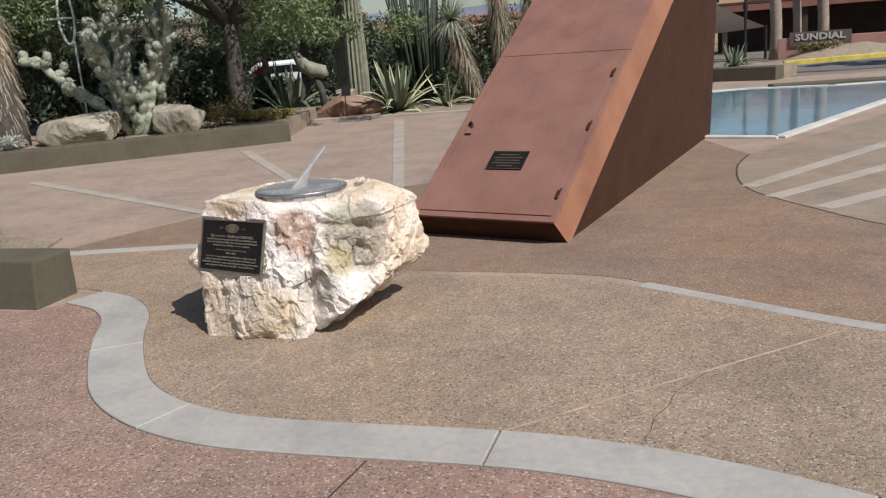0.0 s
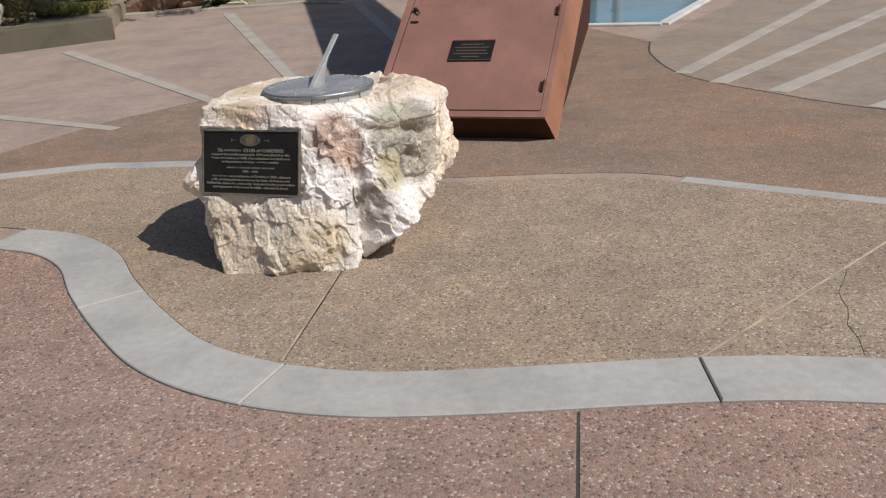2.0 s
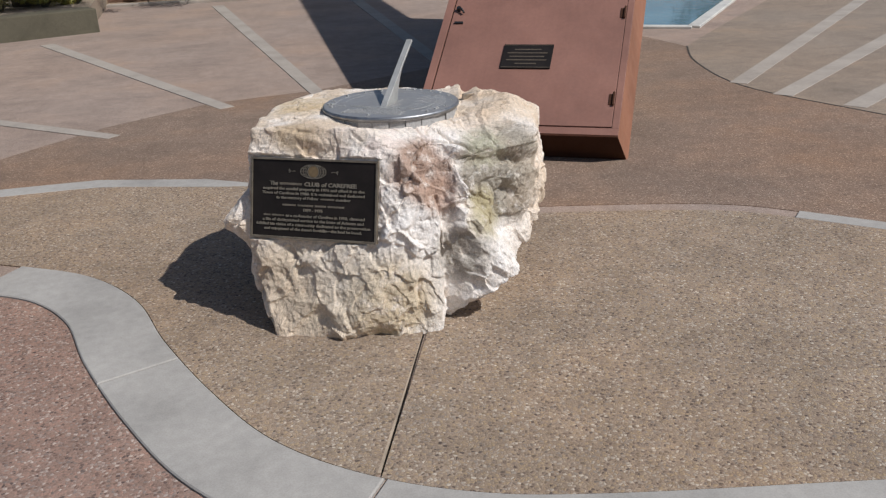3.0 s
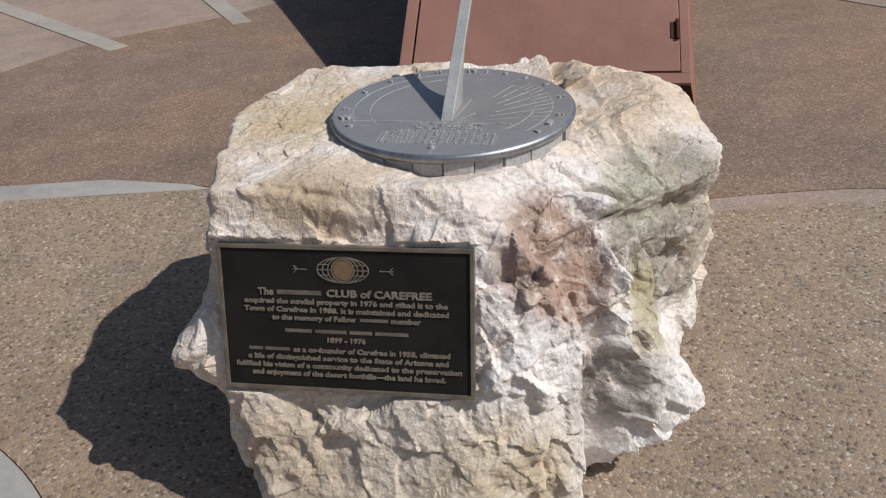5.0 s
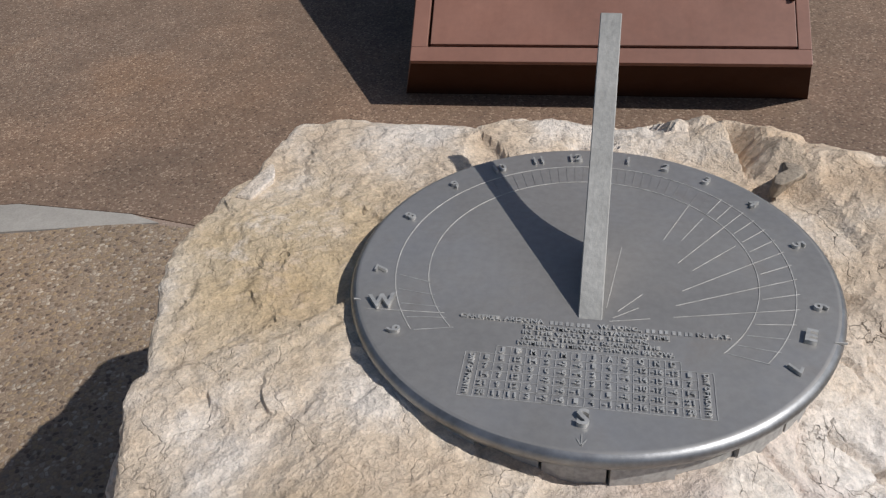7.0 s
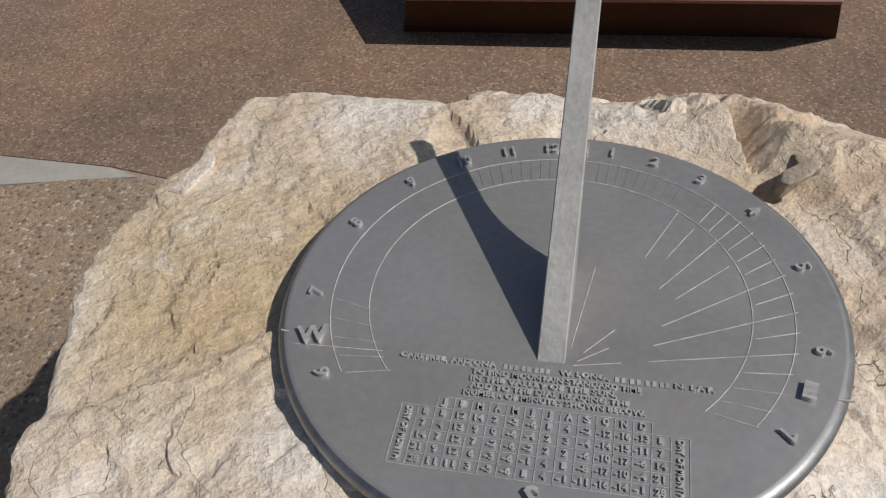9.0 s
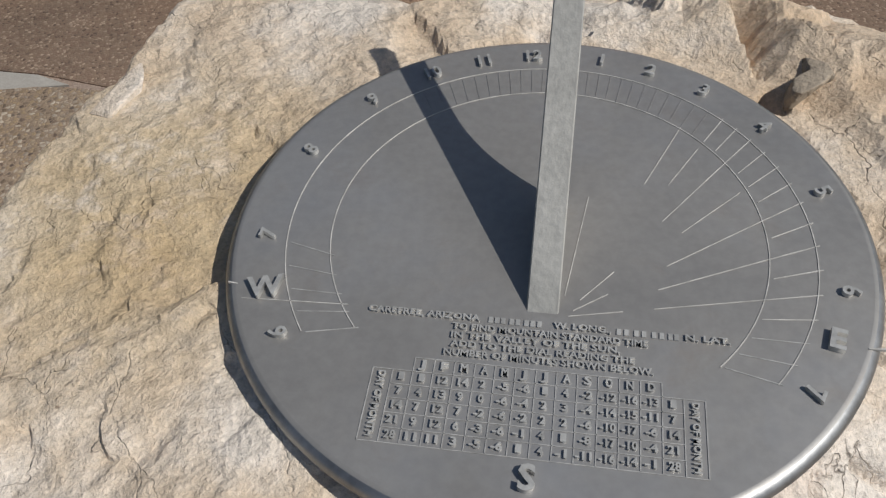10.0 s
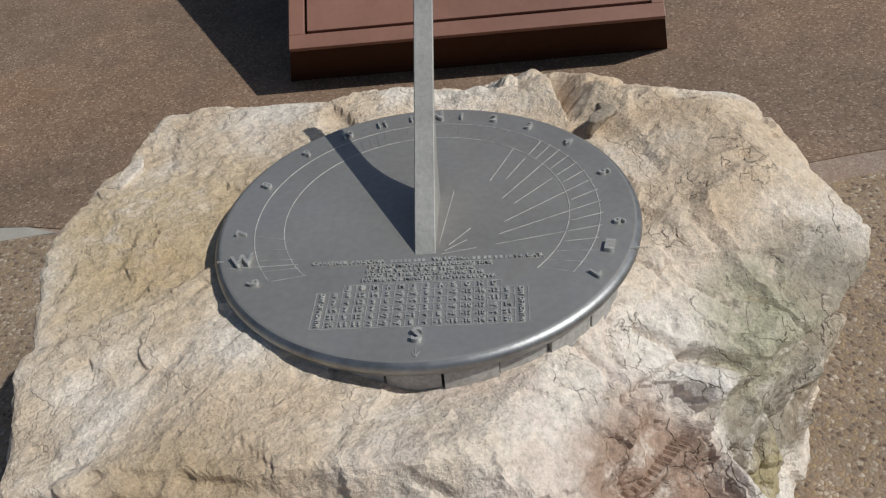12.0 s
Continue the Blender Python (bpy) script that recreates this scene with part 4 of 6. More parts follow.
def plaque():
    top = thing("plaque", PLAQUE, "dark bronze plaque with raised writing fixed to the boulder", "plaque")
    w, h = 0.287, 0.168
    part("plate", boxed((-w, -h, -0.02), (w, h, 0.0), 0.0015), M_BRONZE_DARK, top)
    bm = bmesh.new()
    for lo, hi in (((-w - 0.002, h - 0.007, -0.018), (w + 0.002, h + 0.002, 0.005)), ((-w - 0.002, -h - 0.002, -0.018), (w + 0.002, -h + 0.007, 0.005)), ((-w - 0.002, -h + 0.007, -0.018), (-w + 0.007, h - 0.007, 0.005)), ((w - 0.007, -h + 0.007, -0.018), (w + 0.002, h - 0.007, 0.005))):
        box(bm, lo, hi, None, 0.001)
    part("rim", bm, M_BRONZE_WORN, top, "worn bronze rim")

    def words(y0, size, pieces):
        for p in pieces:
            b = bmesh.new()
            if isinstance(p[0], str):
                write(b, p[0], p[1], y0, size, p[2], 0, 0.0016, 0, 0.03)
                part("inscription", b, M_BRONZE, top)
            else:
                box(b, (p[0], y0 - size * 0.30, -0.001), (p[1], y0 + size * 0.30, 0.0016))
                part("worn_word", b, M_BRONZE_WORN, top)

    words(0.062, 0.0165, [("The", -0.180, 0.036), (-0.154, -0.052), ("CLUB of CAREFREE", 0.078, 0.236)])
    words(0.041, 0.0115, [("acquired the sundial property in 1976 and gifted it to the", 0.0, 0.462)])
    words(0.022, 0.0115, [("Town of Carefree in 1988. It is maintained and dedicated", 0.0, 0.466)])
    words(0.003, 0.0115, [("to the memory of Fellow", -0.072, 0.195), (0.034, 0.098), ("member", 0.137, 0.066)])
    words(-0.027, 0.0125, [(-0.140, -0.078), (-0.070, 0.002), (0.010, 0.060), (0.068, 0.142)])
    words(-0.047, 0.0115, [("1899 - 1976", 0.0, 0.088)])
    words(-0.072, 0.0115, [(-0.228, -0.196), (-0.190, -0.132), ("as a co-founder of Carefree in 1958, climaxed", 0.056, 0.358)])
    words(-0.091, 0.0115, [("a life of distinguished service to the State of Arizona and", 0.0, 0.462)])
    words(-0.110, 0.0115, [("fulfilled his vision of a community dedicated to the preservation", 0.0, 0.522)])
    words(-0.129, 0.0115, [("and enjoyment of the desert foothills\u2014the land he loved.", 0.0, 0.448)])
    # emblem: a globe of rings about a disc, between two small ornaments
    bm = bmesh.new()

    def ring(cx, cy, rx, ry, t):
        n = 36
        rows = [[bm.verts.new((cx + (rx + s) * math.cos(a), cy + (ry + s) * math.sin(a), q)) for s, q in ((-t, 0.0), (-t, 0.0022), (t, 0.0022), (t, 0.0))] for a in np.linspace(0, 2 * math.pi, n, endpoint=False)]
        for i in range(n):
            u, v = rows[i], rows[(i + 1) % n]
            for k in range(3):
                bm.faces.new((u[k], v[k], v[k + 1], u[k + 1]))

    for rx in (0.058, 0.046, 0.034):
        ring(0, 0.116, rx, 0.029, 0.0009)
    ring(0, 0.116, 0.0255, 0.0255, 0.0012)
    for dy in (-0.012, 0.0, 0.012):
        for s in (-1, 1):
            box(bm, (s * 0.041 - 0.015, 0.116 + dy - 0.0008, 0), (s * 0.041 + 0.015 - abs(dy) * 0.3, 0.116 + dy + 0.0008, 0.002))
    for s in (-1, 1):
        box(bm, (s * 0.098 - 0.016, 0.1152, 0), (s * 0.098 + 0.016, 0.1168, 0.002))
        for t in (-1, 1):
            box(bm, (0, -0.0008, 0), (0.011, 0.0008, 0.002), Matrix.Translation((s * 0.104, 0.116, 0)) @ Matrix.Rotation(t * 0.8 + (0 if s > 0 else math.pi), 4, "Z"))
    part("emblem_globe", bm, M_BRONZE, top)
    bm = bmesh.new()
    bmesh.ops.create_cone(bm, cap_ends=True, segments=32, radius1=0.0235, radius2=0.0225, depth=0.003, matrix=Matrix.Translation((0, 0.116, 0.0005)))
    part("emblem_disc", bm, plain("tarnished_gold_disc", (0.30, 0.20, 0.10), 30, 0.2, 0.4, 0.05, 0.6), top, "tarnished gold emblem disc")


plaque()


# ---- the great gnomon ----
def great_gnomon():
    az, sl = radians(25.7), radians(35)
    e, nn = Vector((math.cos(az), -math.sin(az), 0)), Vector((math.sin(az), math.cos(az), 0))
    y = nn * math.cos(sl) + Vector((0, 0, math.sin(sl)))
    z = e.cross(y)
    m = Matrix((e, y, z)).transposed().to_4x4()
    m.translation = (0.387, 6.322, 0.205)
    top = thing("great_gnomon", m, "huge sloping red-brown steel gnomon with a locked hatch", "gnomon")
    w, flare, deep, long = 0.732, 0.06, 0.29, 15.0
    # the beam: closed box, wider below
    bm = bmesh.new()
    rows = []
    for yy in (0.0, long):
        rows.append([bm.verts.new(q) for q in ((-w, yy, -0.022), (w, yy, -0.022), (w + flare, yy, -deep), (-w - flare, yy, -deep))])
    bm.faces.new(rows[0])
    bm.faces.new(rows[1][::-1])
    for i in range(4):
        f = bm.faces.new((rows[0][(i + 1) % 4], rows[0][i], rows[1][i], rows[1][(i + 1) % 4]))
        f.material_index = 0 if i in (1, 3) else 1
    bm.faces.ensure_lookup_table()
    # the end face gets the dark colour for the shade of its undercut
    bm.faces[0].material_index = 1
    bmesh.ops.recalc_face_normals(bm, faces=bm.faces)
    part("beam", bm, [M_STEEL_EDGE, M_DARK_SHADED_STEEL], top, "rust-orange sides and shade-darkened end of the beam")
    bw, seam = 0.062, 0.011
    part("border_plate", boxed((-w, 0.0, -0.022), (w, bw, 0.0), 0.003), M_STEEL, top)
    part("border_plate", boxed((-w, bw, -0.022), (-w + bw, 2.31, 0.0), 0.003), M_STEEL, top)
    part("border_plate", boxed((w - bw + 0.015, bw, -0.022), (w, 2.31, 0.0), 0.003), M_STEEL, top)
    hatch = part("hatch", boxed((-w + bw + seam, bw + seam, -0.018), (w - bw + 0.015 - seam * 0.3, 2.31 - 0.003, 0.001), 0.003), M_STEEL, top)
    for k in range(4):
        part("deck_plate", boxed((-w, 2.316 + k * 3.17, -0.022), (w, 2.31 + (k + 1) * 3.17, 0.0), 0.003), M_STEEL, top)
    # hinges and latch
    for yy in (0.32, 1.19, 1.95):
        bm = tubed([(0.672, yy - 0.06, 0.012), (0.672, yy + 0.06, 0.012)], 0.009, 10)
        box(bm, (0.640, yy - 0.05, 0.0), (0.672, yy + 0.05, 0.006))
        part("hinge", bm, M_DARK_SHADED_STEEL, hatch, "small dark barrel hinge")
    part("hasp", tubed([(-0.63, 1.23, 0.02), (-0.59, 1.22, 0.03), (-0.57, 1.19, 0.02)], 0.008, 8), M_BLACK, hatch)
    part("staple", boxed((-0.63, 1.08, 0.0), (-0.56, 1.10, 0.012), 0.002), M_BLACK, hatch)
    bm = bmesh.new()
    bmesh.ops.create_cone(bm, cap_ends=True, segments=16, radius1=0.022, radius2=0.018, depth=0.03, matrix=Matrix.Translation((-0.62, 1.24, 0.012)))
    part("lock", bm, M_BLACK, hatch, "round black lock")
    plate = part("sign_plate", boxed((-0.187, 0.605, 0.001), (0.187, 0.85, 0.012), 0.003), M_BRONZE_DARK, top, "small dark bronze sign plate")
    bm = bmesh.new()
    for k, ww in enumerate((0.10, 0.15, 0.13, 0.15, 0.08)):
        box(bm, (-ww, 0.79 - k * 0.036, 0.011), (ww, 0.80 - k * 0.036, 0.0135))
    box(bm, (-0.180, 0.612, 0.011), (0.180, 0.617, 0.0135))
    box(bm, (-0.180, 0.838, 0.011), (0.180, 0.843, 0.0135))
    part("sign_writing", bm, plain("tarnished_lettering", (0.10, 0.075, 0.05), 20, 0.2, 0.5), plate)
    # the pedestal below the beam narrows to a prow at the back
    inv = m.inverted()
    mid = Vector((0.387, 6.322, 0))
    front, back = 0.16, 7.15

    def under(nd, ee):
        """A point of the beam's lower face, at a distance north of its lip."""
        s = (nd - deep * math.sin(sl)) / math.cos(sl)
        return mid + e * ee + nn * nd + Vector((0, 0, 0.205 - deep * math.cos(sl) + s * math.sin(sl) + 0.02))

    bm = bmesh.new()
    steps = 10
    for s in (-1, 1):
        lower, upper = [], []
        for k in range(steps + 1):
            t = k / steps
            nd = front + (back - front) * t
            ee = (w + flare - 0.02) * (1 - t) + 0.02 * t
            lower.append(bm.verts.new(inv @ (mid + e * ee * s + nn * nd - Vector((0, 0, 0.03)))))
            upper.append(bm.verts.new(inv @ under(nd, s * (ee + 0.25 * t))))
        for k in range(steps):
            f = bm.faces.new((lower[k], lower[k + 1], upper[k + 1], upper[k]))
        if s == -1:
            last = (lower, upper)
    for k in range(steps):
        bm.faces.new((last[1][k], last[1][k + 1], upper[k + 1], upper[k]))
    bm.faces.new((last[0][-1], lower[-1], upper[-1], last[1][-1]))
    bm.faces.new((last[0][0], last[1][0], upper[0], lower[0]))
    bmesh.ops.remove_doubles(bm, verts=bm.verts, dist=0.0005)
    bmesh.ops.recalc_face_normals(bm, faces=bm.faces)
    # shade on the pedestal's sides is put into this dark steel colour
    part("pedestal", bm, M_DARK_SHADED_STEEL, top, "streaked brown steel pedestal with shade in its dark colour")


great_gnomon()


# ---- the pedestal beside the path ----
def pedestal():
    paint = plain("grey_green_paint", (0.20, 0.205, 0.15), 6, 0.12, 0.7, 0.1)
    top = thing("pedestal", pose(-0.24, 0.03, -0.004, 0, 0, -16), "grey-green painted pedestal with a rounded top on red paving", "pedestal")
    part("base", boxed((-0.13, -0.11, 0.0), (0.13, 0.11, 0.05), 0.01), paint, top)
    part("post", boxed((-0.09, -0.07, 0.05), (0.09, 0.07, 0.93), 0.01), paint, top)
    outline = []
    for sx, sy, a0 in ((1, 1, 0), (-1, 1, 90), (-1, -1, 180), (1, -1, 270)):
        for a in np.linspace(a0, a0 + 90, 7):
            outline.append((sx * 0.11 + 0.07 * math.cos(radians(a)), sy * 0.08 + 0.07 * math.sin(radians(a))))
    part("cap", prism(outline, 0.93, 1.0, 0.012), paint, top, "smooth cap with rounded corners")


pedestal()


# ---- low walls ----
def low_wall(a, b, thick, high, batter, label):
    a, b = Vector(a), Vector(b)
    d = (b - a).normalized()
    m = Matrix.Translation((a.x, a.y, 0)) @ Matrix.Rotation(math.atan2(d.y, d.x), 4, "Z")
    bm = boxed((0, 0, -0.05), ((b - a).length, thick, high), 0.02)
    for v in bm.verts:
        if v.co.z > high / 2 and v.co.y < thick / 2:
            v.co.y += batter
    bmesh.ops.transform(bm, matrix=m, verts=bm.verts)
    return setting("low_wall", bm, M_WALL, label, "wall")


low_wall((-4.9, 5.06), (-2.89, 4.735), 0.46, 0.37, 0.04, "low olive-brown plastered seat wall ending beside the kerb band")
low_wall((-13.5, 10.8), (-4.20, 15.72), 0.45, 0.37, 0.0, "long low olive-brown plastered planter wall")


# ---- plant and rock materials ----
def leafy(name, cols, rough=0.6, trans=0.25):
    n = Nodes(name, rough, 0.0, 0.3)
    k = len(cols)
    col = n.ramp(n.island(), [(i / max(1, k - 1), c) for i, c in enumerate(cols)])
    n.color(n.mix(0.6, col, n.ramp(n.noise(1.3, 3), [(0.3, 0.6), (0.7, 1.15)]), "MULTIPLY"))
    n.b.inputs["Subsurface Weight"].default_value = 0.0
    return n.m


M_MESQUITE = leafy("mesquite_leaf", [(0.085, 0.115, 0.045), (0.135, 0.175, 0.07), (0.20, 0.245, 0.11), (0.10, 0.135, 0.055)])
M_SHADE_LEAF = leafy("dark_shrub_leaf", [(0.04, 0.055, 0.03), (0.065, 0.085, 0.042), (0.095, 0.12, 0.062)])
M_OLIVE_LEAF = leafy("olive_shrub_leaf", [(0.10, 0.10, 0.035), (0.15, 0.13, 0.045), (0.20, 0.15, 0.06)])
M_YELLOW_LEAF = leafy("yellow_shrub_leaf", [(0.22, 0.20, 0.04), (0.30, 0.26, 0.06), (0.16, 0.17, 0.045)])
M_YUCCA = leafy("yucca_blade", [(0.25, 0.265, 0.175), (0.33, 0.345, 0.24), (0.42, 0.425, 0.32), (0.29, 0.28, 0.19)], 0.6)
M_STRAW = leafy("dry_yucca_skirt", [(0.27, 0.21, 0.14), (0.35, 0.28, 0.19), (0.20, 0.15, 0.095), (0.42, 0.35, 0.25)], 0.75)
M_BLEACHED = leafy("bleached_yucca_leaf", [(0.36, 0.33, 0.25), (0.46, 0.42, 0.33), (0.30, 0.26, 0.18), (0.40, 0.40, 0.31)], 0.7)
M_BARK = plain("grey_brown_bark", (0.078, 0.068, 0.052), 9, 0.4, 0.9, 0.8, 0.0, 30)
M_CHOLLA = plain("silvery_cholla_spines", (0.36, 0.38, 0.28), 9, 0.5, 0.85, 0.9, 0.0, 55)
M_SAGUARO = plain("grey_green_cactus_skin", (0.235, 0.23, 0.165), 5, 0.3, 0.7, 0.3, 0.0, 40)
M_OCOTILLO = plain("dark_green_stem", (0.035, 0.05, 0.026), 6, 0.3, 0.7, 0.3)
M_AGAVE = plain("agave_green", (0.125, 0.15, 0.09), 5, 0.25, 0.5, 0.1)
M_AGAVE_EDGE = plain("agave_cream_margin", (0.50, 0.47, 0.26), 8, 0.15, 0.5, 0.1)
M_STONE = plain("tan_field_stone", (0.345, 0.30, 0.225), 4, 0.3, 0.9, 0.7, 0.0, 26)
M_STONE_RED = plain("red_brown_stone", (0.27, 0.165, 0.115), 4, 0.3, 0.9, 0.7, 0.0, 26)
M_GRAVEL = aggregate("pale_gravel", [(0.40, 0.32, 0.24), (0.33, 0.25, 0.18), (0.47, 0.40, 0.31), (0.25, 0.19, 0.14)], (0.27, 0.21, 0.15), 45, 0.7)


# ---- plant builders ----
def from_lists(name, verts, faces, material, parent=None, label="", smooth=False):
    me = bpy.data.meshes.new(name)
    me.from_pydata([tuple(v) for v in verts], [], faces)
    for m in material if isinstance(material, (list, tuple)) else [material]:
        me.materials.append(m)
    if smooth:
        me.polygons.foreach_set("use_smooth", [True] * len(me.polygons))
    ob = new(name, me)
    if parent:
        ob.parent = parent
    if label:
        ob["label"] = label
    return ob


def leaf_cloud(name, parent, clumps, count, size, material, rng, shell=0.55):
    """Many small leaves gathered in uneven clumps (centre, radii)."""
    vol = np.array([c[1][0] * c[1][1] * c[1][2] for c in clumps]) ** 0.7
    pick = rng.choice(len(clumps), count, p=vol / vol.sum())
    cen, rad = np.array([c[0] for c in clumps])[pick], np.array([c[1] for c in clumps])[pick]
    d = rng.normal(size=(count, 3))
    d /= np.linalg.norm(d, axis=1)[:, None]
    p = cen + d * rad * (shell + (1.12 - shell) * rng.random(count) ** 0.6)[:, None]
    a = rng.normal(size=(count, 3))
    a /= np.linalg.norm(a, axis=1)[:, None]
    b = np.cross(a, rng.normal(size=(count, 3)))
    b /= np.linalg.norm(b, axis=1)[:, None]
    s = size * (0.6 + 0.8 * rng.random(count))[:, None]
    v = np.stack([p - a * s, p + b * s * 0.33, p + a * s, p - b * s * 0.33], 1).reshape(-1, 3)
    f = [(4 * i, 4 * i + 1, 4 * i + 2, 4 * i + 3) for i in range(count)]
    return from_lists(name, v, f, material, parent)


def blades(name, parent, rows, material, label=""):
    """Long narrow leaves: (root, direction, length, width, droop) each bends down as it goes."""
    v, f = [], []
    for root, d, length, width, droop in rows:
        d = Vector(d).normalized()
        p = Vector(root)
        side = d.cross(Vector((0, 0, 1)))
        side = side.normalized() if side.length > 0.05 else Vector((1, 0, 0))
        k0 = len(v)
        seg = 4
        for i in range(seg + 1):
            t = i / seg
            w = width * (1 - t) ** 0.7 * 0.5 + 0.001
            v += [p - side * w, p + side * w]
            d = (d + Vector((0, 0, -droop / seg))).normalized()
            p = p + d * length / seg
        for i in range(seg):
            a = k0 + 2 * i
            f.append((a, a + 1, a + 3, a + 2))
    return from_lists(name, v, f, material, parent, label)


def yucca(place, height, crown, label, seed, lean=(0, 0), count=520, skirt=1.0, thick=0.13, down=0.12, low=-0.45, dry=None):
    rng = np.random.default_rng(seed)
    top = thing("yucca", pose(*place), label, "yucca", "yuccas of the garden")
    head = Vector((lean[0], lean[1], height))
    line = [Vector((0, 0, -0.1)).lerp(head, t) + Vector((0.04 * math.sin(5 * t), 0.04 * math.cos(4 * t), 0)) for t in np.linspace(0, 1, 7)]
    part("trunk", tubed(line, [thick * (1.15 - 0.35 * t) for t in np.linspace(0, 1, 7)], 12), M_BARK, top, "", True)
    rows = []
    for _ in range(count):
        a, el = rng.uniform(0, 2 * math.pi), math.asin(rng.uniform(low, 1.0))
        d = (math.cos(a) * math.cos(el), math.sin(a) * math.cos(el), math.sin(el))
        rows.append((head + Vector(d) * 0.04, d, crown * rng.uniform(0.6, 1.1), 0.02, rng.uniform(0.3, 1.1)))
    blades("crown", top, rows, M_YUCCA, "grey-green blades")
    rows = []
    for _ in range(int(count * 2.0 * skirt)):
        t = rng.random() ** 0.8
        a = rng.uniform(0, 2 * math.pi)
        p = head.lerp(line[0], t * 0.9)
        out = rng.uniform(0.15, 1.0) * (1 - 0.45 * t)
        d = (math.cos(a) * out, math.sin(a) * out, -0.55 - down * t)
        rows.append((p + Vector((math.cos(a), math.sin(a), 0)) * thick * 0.8, d, crown * rng.uniform(0.35, 0.8), 0.016, rng.uniform(0.4, 2.2)))
    if rows:
        blades("dry_skirt", top, rows, dry or M_STRAW, "hanging dead leaves")
    return top


def agave(place, size, count, label, seed, variegated=True):
    rng = np.random.default_rng(seed)
    top = thing("agave", pose(*place), label, "agave", "agaves of the garden")
    for i in range(count):
        a = i * 2.39996 + rng.uniform(-0.2, 0.2)
        el = radians(18 + 62 * (i / count) + rng.uniform(-8, 8))
        d = Vector((math.cos(a) * math.cos(el), math.sin(a) * math.cos(el), math.sin(el)))
        side = Vector((-math.sin(a), math.cos(a), 0))
        length, wide = size * rng.uniform(0.8, 1.1), size * 0.078
        droop = rng.uniform(0.3, 2.4) if i < count * 0.6 else rng.uniform(0.0, 0.25)
        p = Vector((math.cos(a), math.sin(a), 0)) * size * 0.06
        v, f, mi = [], [], []
        seg = 7
        for k in range(seg + 1):
            t = k / seg
            w = wide * (0.75 + 0.9 * t) * (1 - t) ** 0.8 + 0.004 if t < 1 else 0.003
            up = side.cross(d)
            v += [p - side * w + up * w * 0.35, p - side * w * 0.5, p + side * w * 0.5, p + side * w + up * w * 0.35, p - up * w * 0.25]
            d = (d + Vector((0, 0, -droop / seg * (0.4 + 1.6 * t)))).normalized()
            p = p + d * length / seg
        for k in range(seg):
            q = 5 * k
            for j in range(3):
                f.append((q + j, q + j + 1, q + j + 6, q + j + 5))
                mi.append(1 if j != 1 and variegated else 0)
            f.append((q + 3, q + 4, q + 9, q + 8))
            f.append((q + 4, q, q + 5, q + 9))
            mi += [0, 0]
        ob = from_lists("leaf", v, f, [M_AGAVE, M_AGAVE_EDGE], top)
        ob.data.polygons.foreach_set("material_index", mi)
    return top


def ribbed_column(height, radius, ribs, wave=0.18):
    bm = bmesh.new()
    sides, rings = ribs * 4, []
    zs = [-0.1, 0.3, 0.9, 1.6, 2.4, 3.2, 4.0, height - 0.35, height - 0.12, height]
    for z in zs:
        s = 0.92 + 0.08 * math.sin(z * 1.7) if z < height - 0.3 else max(0.06, 1 - ((z - height + 0.36) / 0.37) ** 2)
        rings.append([bm.verts.new((radius * s * (1 + wave * (abs(math.cos(a * ribs / 2)) - 0.5)) * math.cos(a), radius * s * (1 + wave * (abs(math.cos(a * ribs / 2)) - 0.5)) * math.sin(a), z)) for a in np.linspace(0, 2 * math.pi, sides, endpoint=False)])
    for u, v in zip(rings, rings[1:]):
        for k in range(sides):
            bm.faces.new((u[k], u[(k + 1) % sides], v[(k + 1) % sides], v[k]))
    bm.faces.new(rings[-1])
    return bm


def saguaro(place, height, radius, label):
    top = thing("saguaro", pose(*place), label, "cactus", "columnar cacti")
    part("column", ribbed_column(height, radius, 15, 0.24), M_SAGUARO, top)
    return top


def knob_mesh(phase):
    """A knobbly cactus joint, one unit round and two long."""
    bm = bmesh.new()
    for a in bmesh.ops.create_icosphere(bm, subdivisions=3, radius=1.0)["verts"]:
        c = a.co.copy()
        k = 1 + 0.30 * math.sin(9 * math.atan2(c.y, c.x) + 6 * c.z + phase) * math.cos(11 * c.z + phase)
        a.co = Vector((c.x * k, c.y * k, c.z))
    me = bpy.data.meshes.new("joint")
    bm.to_mesh(me)
    bm.free()
    me.materials.append(M_CHOLLA)
    me.polygons.foreach_set("use_smooth", [True] * len(me.polygons))
    return me


def knob(p, q, r):
    d = q - p
    return Matrix.Translation((p + q) / 2) @ d.to_track_quat("Z", "Y").to_matrix().to_4x4() @ Matrix.Diagonal((r, r, d.length * 0.60, 1))


